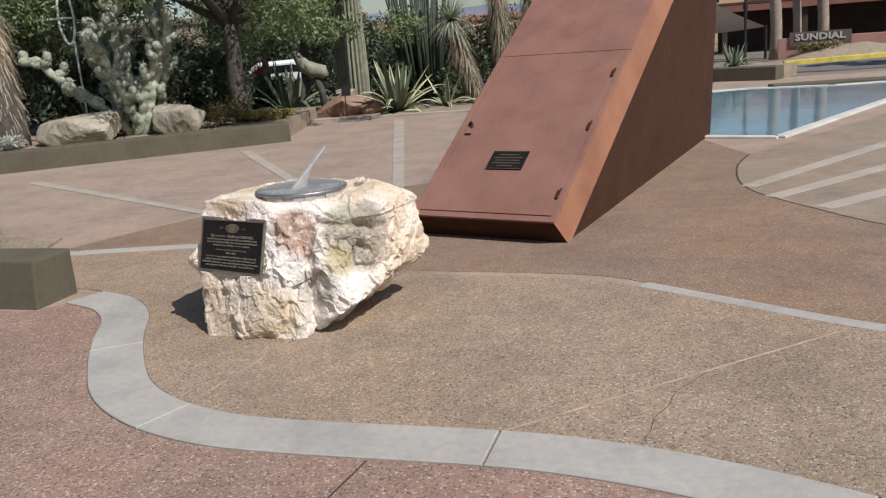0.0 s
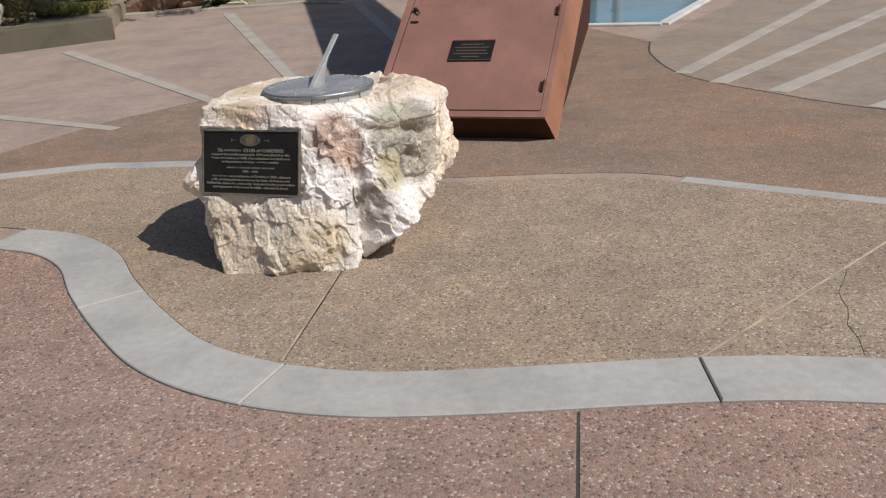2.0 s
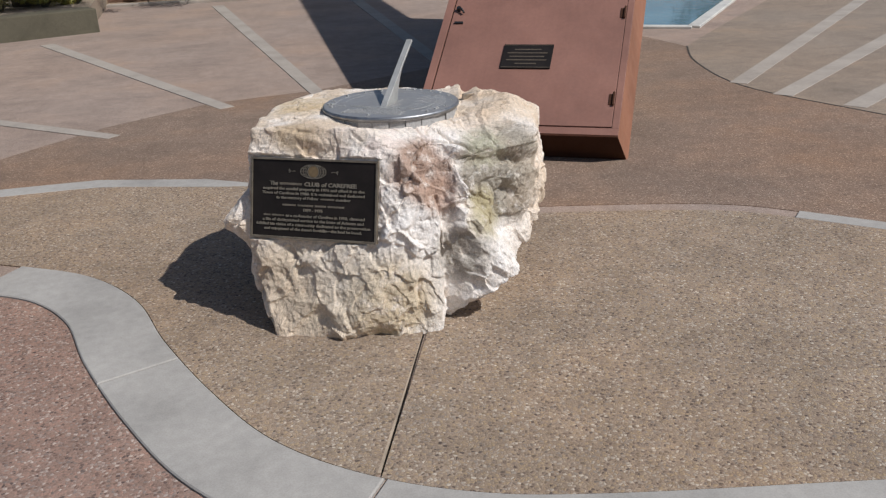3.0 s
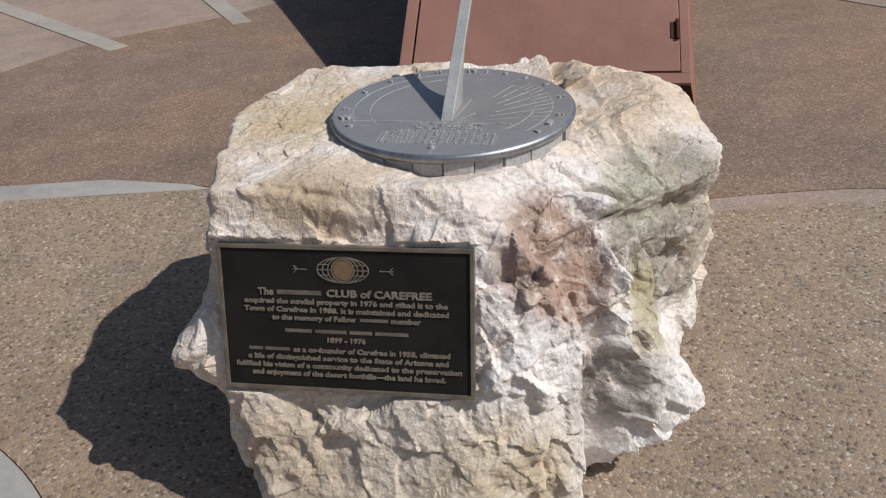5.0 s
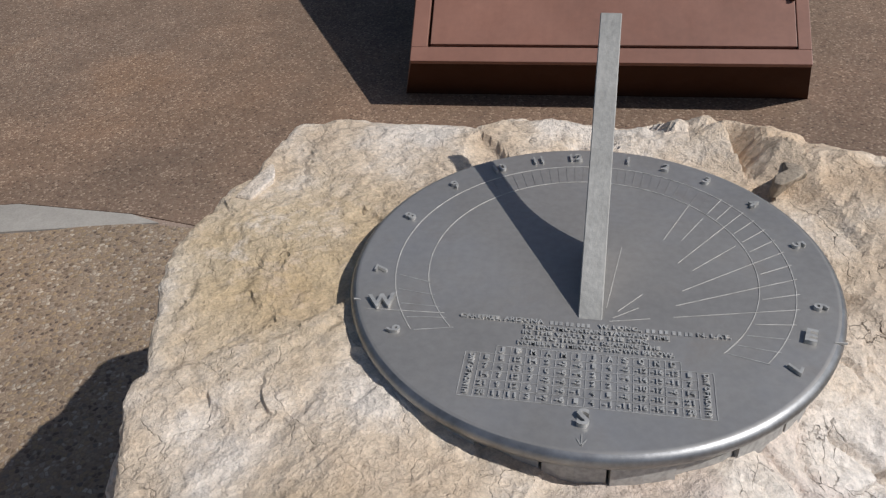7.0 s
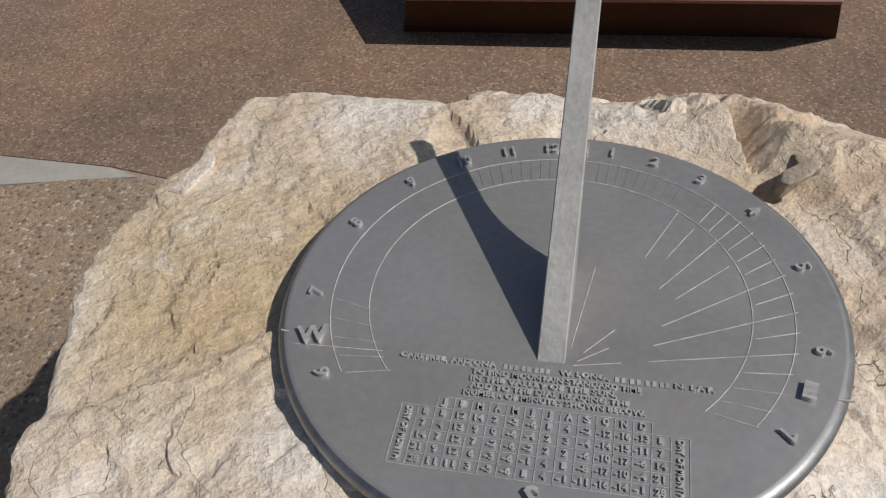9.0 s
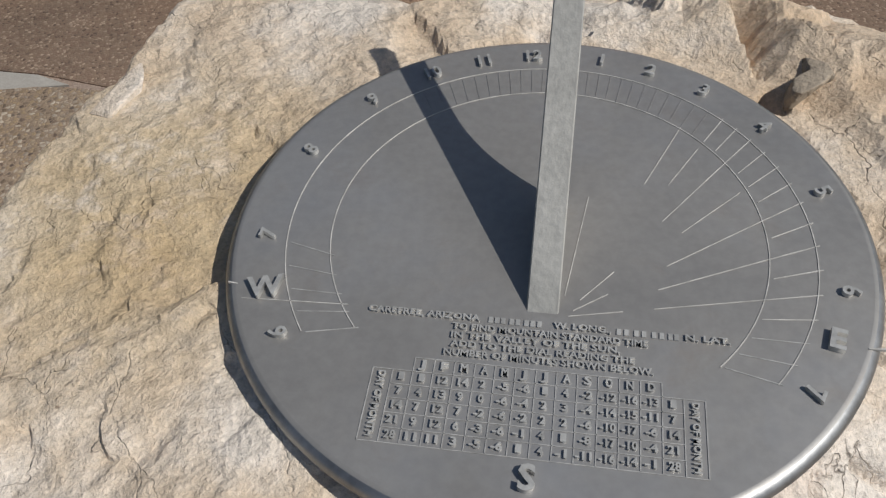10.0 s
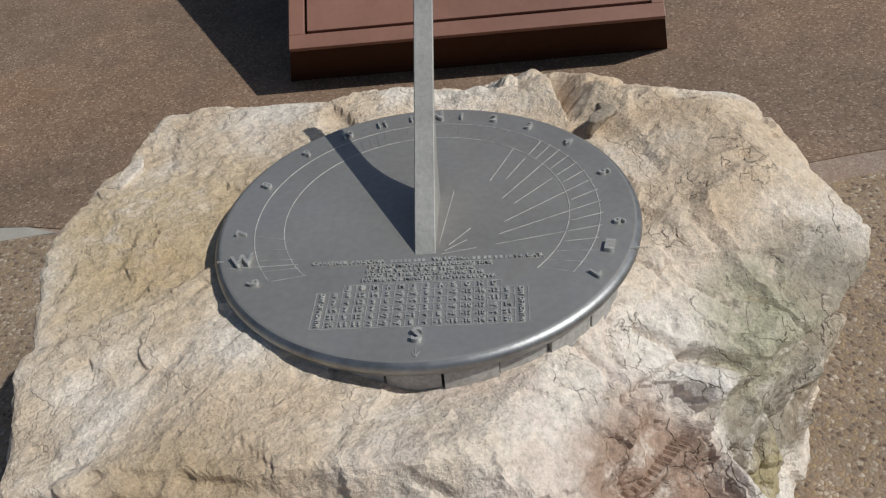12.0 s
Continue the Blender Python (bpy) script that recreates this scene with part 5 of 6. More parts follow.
def cholla(place, height, spread, label, seed):
    rng = np.random.default_rng(seed)
    top = thing("cholla", pose(*place), label, "cactus")
    kinds = [knob_mesh(k * 2.1) for k in range(4)]
    coat = []
    for i in range(11):
        a = 2 * math.pi * i / 11 + rng.uniform(-0.3, 0.3)
        out = spread * 0.5 * rng.uniform(0.2, 1.0)
        root = Vector((math.cos(a) * 0.16, math.sin(a) * 0.12, 0.0))
        goal = Vector((math.cos(a) * out, math.sin(a) * out * 0.6, height * (rng.uniform(0.82, 1.0) - 0.35 * (out / (spread * 0.5)) ** 2)))
        steps = max(5, int((goal - root).length / 0.22))
        line, side = [root], []
        for k in range(steps):
            t = (k + 1) / steps
            q = root.lerp(goal, t)
            q.x += 0.16 * math.sin(t * 3 + i)
            q += Vector(rng.uniform(-0.05, 0.05, 3))
            line.append(q)
            if t > 0.22:
                for _ in range(rng.integers(1, 4)):
                    b = rng.uniform(0, 2 * math.pi)
                    e = q + Vector((math.cos(b) * 0.20, math.sin(b) * 0.20, rng.uniform(-0.04, 0.18)))
                    side.append(knob(q, e, 0.088))
                    if rng.random() < 0.4:
                        side.append(knob(e, e + Vector((rng.uniform(-0.08, 0.08), rng.uniform(-0.08, 0.08), 0.17)), 0.078))
        pts, radii = [], []
        for k in range(len(line) - 1):
            for h in range(5):
                pts.append(line[k].lerp(line[k + 1], h / 5))
                radii.append((0.098 - 0.03 * k / len(line)) * (0.78 + 0.28 * math.sin(math.pi * h / 5)))
        pts.append(line[-1] + Vector((0, 0, 0.05)))
        radii.append(0.02)
        branch = part("branch", tubed(pts, radii, 14), M_CHOLLA, top, "", True)
        coat += [(tuple(q), (0.10, 0.10, 0.10)) for q in pts[::3]]
        for n, m in enumerate(side):
            share("joint", kinds[n % 4], branch, m)
            coat += [(tuple(m @ Vector((0, 0, z))), (0.085, 0.085, 0.085)) for z in (-0.6, 0.2, 0.9)]
    leaf_cloud("spine_coat", top, coat, 20000, 0.020, leafy("pale_spine", [(0.48, 0.475, 0.38), (0.36, 0.375, 0.28), (0.26, 0.29, 0.19)]), rng, 0.6)["kind"] = "stuff"
    return top


def tree(place, height, spread, label, seed, material, count=16000, size=0.06, low=0.45, trunk=0.13, lean=(0.2, 0.0), category="tree"):
    rng = np.random.default_rng(seed)
    top = thing("tree", pose(*place), label, category, "trees of the garden")
    fork = Vector((lean[0], lean[1], height * 0.42))
    line = [Vector((0, 0, -0.1)).lerp(fork, t) + Vector((0.06 * math.sin(6 * t + seed), 0.05 * math.sin(4 * t), 0)) for t in np.linspace(0, 1, 6)]
    part("trunk", tubed(line, [trunk * (1.2 - 0.4 * t) for t in np.linspace(0, 1, 6)], 10), M_BARK, top, "", True)
    clumps = []
    for i in range(9):
        a = 2 * math.pi * i / 9 + rng.uniform(-0.3, 0.3)
        end = fork + Vector((math.cos(a) * spread * rng.uniform(0.35, 0.8), math.sin(a) * spread * rng.uniform(0.35, 0.8), height * rng.uniform(0.02, 0.5)))
        mid = fork.lerp(end, 0.5) + Vector((0, 0, 0.2))
        part("limb", tubed([fork, mid, end], [trunk * 0.6, trunk * 0.35, trunk * 0.12], 7), M_BARK, top, "", True)
        for _ in range(5):
            c = end + Vector(rng.normal(0, spread * 0.2, 3))
            c.z = max(c.z, height * low)
            clumps.append((tuple(c), tuple(spread * rng.uniform(0.12, 0.26) * np.array((1, 1, 0.75)))))
    leaf_cloud("crown", top, clumps, count, size, material, rng, 0.2)
    return top


def shrub(place, radius, height, label, seed, material, count=2500, size=0.05, group="low shrubs"):
    rng = np.random.default_rng(seed)
    top = thing("shrub", pose(*place), label, "shrub", group)
    for i in range(7):
        a = i * 0.9
        part("stem", tubed([(0, 0, -0.05), (math.cos(a) * radius * 0.3, math.sin(a) * radius * 0.3, height * 0.5), (math.cos(a) * radius * 0.6, math.sin(a) * radius * 0.6, height * 0.85)], [0.02, 0.012, 0.005], 5), M_BARK, top)
    clumps = [((rng.uniform(-0.6, 0.6) * radius, rng.uniform(-0.6, 0.6) * radius, height * rng.uniform(0.3, 0.7)), (radius * 0.45, radius * 0.45, height * 0.32)) for _ in range(9)]
    leaf_cloud("foliage", top, clumps, count, size, material, rng, 0.3)
    return top


def stone(place, size, label, seed, material, group="garden boulders"):
    rng = np.random.default_rng(seed)
    planes = []
    for _ in range(17):
        d = rng.normal(size=3)
        d /= np.linalg.norm(d)
        planes.append((tuple(d / np.array(size)), tuple(d * np.array(size) * rng.uniform(0.8, 1.0))))
    planes += [((0, 0, -1), (0, 0, -size[2] * 0.75)), ((0, 0, 1), (0, 0, size[2]))]
    bm = stone_mesh((0, 0, 0), planes, 5, max(size) * 0.03, max(size) * 0.03, None, 1.2)
    ob = part("garden_boulder", bm, material, None)
    ob.location = place[0], place[1], place[2] + size[2] * 0.6
    ob.rotation_euler = (0, 0, rng.uniform(-0.3, 0.5))
    return tagged(ob, label, "boulder", group)


# ---- the garden beds behind the plaza ----
setting("garden_bed", prism([(-20, 8.2), (-13.3, 11.35), (-4.42, 16.05), (-4.95, 20.5), (-20, 24)], -0.05, 0.33), M_GRAVEL, "raised planting bed of pale gravel behind the wall", "garden bed")
setting("garden_bed", prism([(-4.93, 20.15), (-2.7, 20.05), (-0.9, 19.95), (-0.1, 19.2), (2.6, 20.2), (3.5, 24.2), (4.5, 27), (-20, 27.5), (-20, 24.1), (-4.95, 20.6)], -0.05, 0.03), M_GRAVEL, "level planting bed of pale gravel", "garden bed")
setting("bed_edging", prism([(-4.9, 19.95), (-2.7, 19.85), (-0.95, 19.75), (-0.15, 19.0), (2.6, 20.0), (2.6, 20.2), (-0.1, 19.2), (-0.9, 19.95), (-2.7, 20.05), (-4.9, 20.15)], -0.05, 0.05, 0.01), M_STRIP, "pale concrete edging of the planting bed", "edging")
setting("yucca_patch", prism([(-6.4, 5.65), (-3.9, 5.35), (-3.95, 6.3), (-4.2, 7.3), (-6.4, 7.6)], -0.05, 0.02), M_GRAVEL, "small gravel planting patch behind the seat wall", "garden bed")

cholla((-7.45, 15.8, 0.33), 2.62, 4.0, "large silvery grey-green cholla cactus in the raised bed", 3)
stone((-8.3, 14.75, 0.33), (0.80, 0.50, 0.36), "pale lichen-grey boulder on the raised bed", 4, M_STONE)
stone((-6.45, 15.55, 0.33), (0.56, 0.42, 0.36), "tan rounded boulder on the raised bed", 5, M_STONE)
stone((-4.25, 20.95, 0.03), (0.55, 0.45, 0.36), "red-brown rock beside the tall cactus", 6, M_STONE_RED)
stone((-3.7, 21.05, 0.03), (0.42, 0.4, 0.26), "small red-brown rock beside the tall cactus", 7, M_STONE_RED)
stone((-4.3, 21.25, 0.45), (0.25, 0.22, 0.16), "pale stone lying on a red-brown rock", 8, M_STONE)
saguaro((-4.25, 22.6, 0.0), 6.2, 0.29, "tall ribbed grey-green columnar cactus in gravel")
saguaro((-4.85, 23.4, 0.0), 5.6, 0.17, "dark slender columnar cactus behind another")
agave((-2.95, 21.1, 0.03), 1.40, 34, "large variegated agave with cream-edged leaves", 9)
agave((-6.1, 22.0, 0.03), 1.5, 34, "dark narrow-leaved agave in shade beneath trees", 10, False)
agave((-1.75, 22.0, 0.03), 0.95, 12, "sparse agave with cream-edged leaves beside dry yucca", 11)
yucca((-4.95, 6.75, 0.0), 2.15, 0.80, "shaggy grey-green yucca with a dry skirt behind the seat wall", 12, (0.12, -0.05), 2600, 0.9, 0.13, 0.12, -0.9, M_BLEACHED)
yucca((-4.92, 6.25, 0.0), 0.75, 0.74, "low young grey-green yucca behind the seat wall", 13, (0.0, 0.0), 2400, 0.35, 0.13, 0.12, -0.7, M_BLEACHED)
yucca((-0.75, 22.2, 0.03), 2.2, 0.95, "leaning yucca with a long straw-coloured skirt in gravel", 14, (-0.75, 0.1), 480, 1.7, 0.16)
yucca((-0.15, 23.4, 0.03), 3.9, 0.85, "tall shaggy yucca wrapped in dry straw leaves", 15, (-0.25, 0.1), 300, 3.0, 0.24)
yucca((0.55, 24.0, 0.03), 4.3, 0.85, "tall shaggy yucca trunk wrapped in dry leaves", 16, (0.1, 0.1), 300, 3.0, 0.24)
yucca((-9.6, 14.6, 0.33), 2.6, 0.7, "stout yucca trunk wrapped in orange-brown dead leaves", 17, (-0.1, 0.1), 300, 2.4, 0.36, 0.12, -0.45, leafy("orange_dry_leaf", [(0.56, 0.42, 0.28), (0.66, 0.52, 0.37), (0.44, 0.31, 0.19), (0.70, 0.58, 0.43)], 0.75))
tree((-5.75, 17.4, 0.33), 5.0, 3.4, "mesquite tree with a leaning grey trunk and feathery leaves", 21, M_MESQUITE, 34000, 0.06, 0.36, 0.19, (-0.12, 0.1))
tree((-9.5, 18.2, 0.33), 5.4, 3.6, "dense mesquite tree over the cholla cactus", 22, M_MESQUITE, 36000, 0.065, 0.33, 0.15)
tree((-13.0, 17.0, 0.33), 5.2, 3.6, "dense mesquite tree in the raised bed", 23, M_MESQUITE, 24000, 0.07, 0.33, 0.15)
tree((-6.3, 23.8, 0.03), 5.4, 2.3, "mesquite tree behind the tall cactus", 24, M_MESQUITE, 22000, 0.06, 0.34, 0.14, (0.3, 0.2))
tree((-9.0, 28.6, 0.0), 4.9, 3.2, "mesquite tree between the garden and the street", 25, M_MESQUITE, 22000, 0.075, 0.37, 0.13, (0.2, 0.1))
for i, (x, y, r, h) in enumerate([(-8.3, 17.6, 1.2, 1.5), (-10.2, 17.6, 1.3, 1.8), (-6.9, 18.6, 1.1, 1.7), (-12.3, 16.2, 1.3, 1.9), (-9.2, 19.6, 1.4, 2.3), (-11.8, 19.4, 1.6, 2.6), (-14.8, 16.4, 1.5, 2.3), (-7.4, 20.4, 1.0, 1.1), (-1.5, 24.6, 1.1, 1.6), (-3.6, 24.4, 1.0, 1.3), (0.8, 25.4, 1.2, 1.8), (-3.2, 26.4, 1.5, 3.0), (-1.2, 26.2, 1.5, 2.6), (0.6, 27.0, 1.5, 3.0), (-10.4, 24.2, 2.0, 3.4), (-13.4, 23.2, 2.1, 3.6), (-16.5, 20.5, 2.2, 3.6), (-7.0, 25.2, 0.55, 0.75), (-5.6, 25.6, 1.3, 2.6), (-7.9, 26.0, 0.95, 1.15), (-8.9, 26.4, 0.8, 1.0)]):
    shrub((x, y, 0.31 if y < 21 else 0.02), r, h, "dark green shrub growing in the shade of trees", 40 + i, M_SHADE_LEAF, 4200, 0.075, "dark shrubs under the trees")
# added shrub whose dark leaves fill the shadow region beside the yuccas
shrub((1.25, 22.6, 0.02), 1.0, 2.3, "dense dark green shrub added in a shadow region beside yuccas", 59, M_SHADE_LEAF, 5200, 0.07, "dark shrubs under the trees")
shrub((-5.9, 16.5, 0.33), 0.55, 0.62, "low olive-brown shrub beside a tan boulder", 60, M_OLIVE_LEAF, 2400, 0.03)
shrub((-5.3, 17.0, 0.33), 0.42, 0.26, "low yellow-green shrub at the wall end", 61, M_YELLOW_LEAF, 2200, 0.03)
shrub((-4.85, 17.3, 0.33), 0.36, 0.22, "low yellow flowering ground cover at the wall end", 62, M_YELLOW_LEAF, 2000, 0.03)
shrub((-9.3, 14.0, 0.33), 0.45, 0.35, "pale silvery grass tuft beside a boulder", 63, leafy("silver_leaf", [(0.30, 0.31, 0.26), (0.40, 0.40, 0.34)]), 1800, 0.05)


def ocotillo():
    rng = np.random.default_rng(70)
    top = thing("candelabra_cactus", pose(-2.6, 24.2, 0.0), "dense clump of tall dark green upright stems", "cactus")
    for i in range(46):
        a, r = rng.uniform(0, 2 * math.pi), math.sqrt(rng.random()) * 0.6
        p = Vector((math.cos(a) * r, math.sin(a) * r * 0.7, -0.05))
        h = rng.uniform(2.6, 4.6)
        out = Vector((math.cos(a), math.sin(a), 0)) * r * 1.1
        part("stem", tubed([p, p + out * 0.35 + Vector((0, 0, h * 0.5)), p + out * 0.9 + Vector((rng.uniform(-0.1, 0.1), 0, h))], [0.045, 0.042, 0.028], 7), M_OCOTILLO, top, "", True)


def bent_cactus():
    top = thing("drooping_cactus", pose(-5.15, 21.6, 0.03), "grey-green cactus with a thick arm drooping over a dark trunk", "cactus")
    part("stem", tubed([(0.15, 0, -0.05), (0.12, 0, 0.6), (0.0, 0, 1.0)], [0.10, 0.09, 0.10], 10), M_BARK, top, "", True)
    bm = tubed([(0.25, 0, 1.0), (0.18, 0, 1.14), (-0.05, 0, 1.18), (-0.3, 0, 1.32), (-0.45, 0, 1.55), (-0.55, 0, 1.72)], [0.10, 0.19, 0.21, 0.19, 0.13, 0.06], 14)
    part("arm", bm, M_SAGUARO, top, "", True)


def label_stake():
    top = thing("plant_label", pose(-4.05, 20.05, 0.0), "small black plant label on a thin stake", "sign")
    part("stake", boxed((-0.012, -0.008, -0.05), (0.012, 0.008, 0.62), 0.002), M_BLACK, top)
    part("panel", boxed((-0.12, -0.02, 0.58), (0.12, -0.008, 0.84), 0.004, Matrix.Rotation(-0.25, 4, "X")), M_BLACK, top)


def metal_hoop():
    white = plain("white_painted_metal", (0.75, 0.75, 0.72), 8, 0.08, 0.4, 0.05)
    top = thing("metal_hoop", pose(-8.85, 16.2, 0.0), "white painted metal hoop on a thin pole among trees", "sculpture")
    part("pole", tubed([(0.10, 0, 0), (0.10, 0, 2.38)], 0.022, 8), white, top)
    part("hoop", tubed([(0.17 * math.cos(a), 0, 2.80 + 0.55 * math.sin(a)) for a in np.linspace(0, 2 * math.pi, 33)], 0.026, 8), white, top)
    part("crossbar", tubed([(-0.52, 0, 2.78), (0.20, 0, 2.78)], 0.024, 8), white, top)
    part("end_plate", boxed((-0.56, -0.02, 2.68), (-0.51, 0.02, 2.88), 0.005), white, top)


ocotillo()
bent_cactus()
label_stake()
metal_hoop()
agave((-9.0, 16.9, 0.33), 0.9, 18, "dark agave in the shade behind the cholla", 71, False)


# ---- beyond the garden: street, car, buildings, hills ----
def car():
    paint = plain("white_car_paint", (0.78, 0.78, 0.77), 3, 0.05, 0.25, 0.02)
    glass = plain("dark_car_glass", (0.015, 0.017, 0.02), 3, 0.1, 0.08, 0.0)
    rubber = plain("black_tyre_rubber", (0.015, 0.015, 0.015), 10, 0.2, 0.85, 0.2)
    top = thing("car", pose(-10.0, 33.8, -0.05, 0, 0, 10), "white parked car seen through the garden plants", "car")
    side = [(-2.15, 0.32), (-2.2, 0.75), (-1.95, 0.95), (-1.45, 1.02), (-0.75, 1.45), (0.75, 1.48), (1.45, 1.05), (2.1, 0.95), (2.2, 0.6), (2.15, 0.32)]
    bm = bmesh.new()
    rows = []
    for y, k in ((-0.88, 0.9), (-0.80, 1.0), (0.80, 1.0), (0.88, 0.9)):
        rows.append([bm.verts.new((x * (0.97 if k < 1 else 1), y, 0.32 + (z - 0.32) * k if z > 1.1 else z)) for x, z in side])
    for u, v in zip(rows, rows[1:]):
        for i in range(len(side)):
            j = (i + 1) % len(side)
            bm.faces.new((u[i], u[j], v[j], v[i]))
    bm.faces.new(rows[0])
    bm.faces.new(rows[-1][::-1])
    bmesh.ops.recalc_face_normals(bm, faces=bm.faces)
    part("body", bm, paint, top)
    for s in (-1, 1):
        b = bmesh.new()
        b.faces.new([b.verts.new(q) for q in ((-1.20, s * 0.893, 0.98), (1.2, s * 0.893, 1.0), (0.70, s * 0.893, 1.29), (-0.68, s * 0.893, 1.28))])
        part("window", b, glass, top)
        for x in (-1.35, 1.35):
            w = part("wheel", tubed([(x, s * 0.70, 0.33), (x, s * 0.92, 0.33)], 0.33, 20), rubber, top)
            part("rim", tubed([(x, s * 0.9, 0.33), (x, s * 0.93, 0.33)], 0.2, 14), plain("wheel_rim", (0.5, 0.5, 0.5), 5, 0.1, 0.3, 0.0, 0.8), w)


car()
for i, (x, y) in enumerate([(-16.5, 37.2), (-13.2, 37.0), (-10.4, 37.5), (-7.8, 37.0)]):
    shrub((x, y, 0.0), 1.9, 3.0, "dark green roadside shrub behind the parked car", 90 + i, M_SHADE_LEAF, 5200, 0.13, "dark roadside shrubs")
shrub((-9.4, 29.0, 0.0), 0.40, 1.7, "red flowering shrub before the parked car", 72, leafy("red_petal", [(0.45, 0.03, 0.02), (0.6, 0.05, 0.03), (0.06, 0.09, 0.03)]), 900, 0.05)


def building(x0, x1, y0, y1, high, wall_c, label, openings=(), roof_c=None, base=0.0):
    top = thing("building", pose(x0, y0, base), label, "building", "buildings beyond the plaza")
    m = plain("stucco_wall", wall_c, 0.8, 0.12, 0.9, 0.2, 0.0, 20)
    w, d = x1 - x0, y1 - y0
    part("wall", boxed((0, 0, -0.3), (w, d, high)), m, top)
    part("parapet", boxed((-0.12, -0.12, high + 0.002), (w + 0.12, d + 0.12, high + 0.28), 0.03), plain("roof_edge", roof_c or tone(wall_c, 0.8), 1, 0.15, 0.9), top)
    glass = plain("dark_window", (0.02, 0.022, 0.026), 2, 0.2, 0.15, 0.0)
    for ox, oz, ow, oh in openings:
        win = part("window", boxed((ox, -0.03, oz), (ox + ow, 0.06, oz + oh)), glass, top)
        bm = bmesh.new()
        for lo, hi in (((ox - 0.08, -0.07, oz + oh), (ox + ow + 0.08, 0.0, oz + oh + 0.1)), ((ox - 0.08, -0.1, oz - 0.1), (ox + ow + 0.08, 0.0, oz))):
            box(bm, lo, hi)
        part("window_frame", bm, m, win)
    return top


building(-9, 1.5, 46, 56, 2.6, (0.55, 0.36, 0.22), "low tan stucco building beyond the street", [(1, 0.9, 1.5, 1.2), (4, 0.9, 1.5, 1.2), (7.5, 0.9, 1.5, 1.2)], (0.42, 0.22, 0.14))
building(1.8, 9, 52, 60, 3.6, (0.45, 0.16, 0.10), "red stucco building beyond the street", [(1.2, 1.0, 1.4, 1.3), (4.2, 1.0, 1.4, 1.3)], (0.4, 0.2, 0.14))
building(-34, -10, 40, 52, 3.4, (0.33, 0.24, 0.17), "brown stucco building behind the trees", [(3, 0.9, 2, 1.4), (8, 0.9, 2, 1.4), (14, 0.9, 2, 1.4), (19, 0.9, 2, 1.4)])
building(17, 40, 62, 75, 4.6, (0.50, 0.27, 0.19), "pink stucco building with flat parapets", [(2, 2.6, 2, 1.2), (7, 2.6, 2, 1.2), (12, 2.6, 2, 1.2)], (0.45, 0.25, 0.18))
building(10.5, 17, 66, 76, 5.2, (0.55, 0.34, 0.22), "tan stucco building with a tall parapet", [(1.5, 2.8, 1.5, 1.2)], (0.5, 0.3, 0.2))


def hills():
    n = Nodes("hazy_hill", 0.95, 0.0, 0.1)
    n.color(n.ramp(n.noise(0.02, 6), [(0.35, (0.15, 0.165, 0.20)), (0.65, (0.22, 0.225, 0.255))]))
    bm = bmesh.new()
    low, high = [], []
    for i in range(121):
        a = radians(-110 + i * 220 / 120)
        r = 620
        h = 16 + 15 * noise.fractal(Vector((i * 0.09, 3.3, 0)), 1.0, 2.0, 4) + 8 * math.exp(-((i - 55) / 9) ** 2)
        low.append(bm.verts.new((r * math.sin(a), r * math.cos(a), -1)))
        high.append(bm.verts.new(((r + 90) * math.sin(a), (r + 90) * math.cos(a), max(4, h))))
    for i in range(120):
        bm.faces.new((low[i + 1], low[i], high[i], high[i + 1]))
    setting("backdrop", bm, n.m, "hazy blue-grey hills on the horizon", "hills")


hills()


# ---- pool and the far side of the plaza ----
def pool():
    n = Nodes("pool_water", 0.06, 0.0, 0.6)
    n.color(n.ramp(n.noise(0.7, 4), [(0.35, (0.11, 0.20, 0.25)), (0.65, (0.17, 0.27, 0.31))]))
    n.bump(n.noise(5, 3), 0.12, 0.03)
    edge = [(3.35, 12.50), (4.30, 11.97), (8.10, 17.35), (10.4, 20.3), (7.6, 20.2), (5.8, 20.9), (4.2, 20.6), (2.9, 16.0)]
    setting("water", prism(edge, -0.03, 0.012), n.m, "pale blue water of the shallow reflecting pool", "water")
    rim = thing("pool_coping", pose(0, 0, 0), "white concrete coping round the reflecting pool", "coping", "", "structure")
    mid = Vector((sum(p[0] for p in edge) / len(edge), sum(p[1] for p in edge) / len(edge)))
    for a, b in zip(edge, edge[1:] + edge[:1]):
        a, b = Vector(a), Vector(b)
        s = Vector((-(b - a).y, (b - a).x)).normalized()
        if s.dot(mid - a) > 0:
            s = -s
        d = (b - a).normalized() * 0.06
        part("coping_stone", prism(xy([a - d, b + d, b + d + s * 0.17, a - d + s * 0.17]), -0.04, 0.03, 0.01), M_COPING, rim)
    setting("pool_ledge", prism([(6.4, 20.75), (12, 20.4), (12, 21.1), (6.4, 21.3)], -0.04, 0.07, 0.02), M_WALL, "dark raised ledge on the far side of the pool", "ledge")


pool()
low_wall((3.6, 25.65), (7.12, 23.48), 0.7, 0.36, 0.0, "low olive-brown planter wall beyond the pool")
agave((6.35, 25.3, 0.3), 0.8, 20, "pale grey agave in the planter beyond the pool", 80, False)
setting("garden_bed", prism([(4.0, 26.1), (7.4, 24.1), (8.2, 25.5), (4.8, 28)], -0.05, 0.30), M_GRAVEL, "raised gravel planting bed beyond the pool", "garden bed")
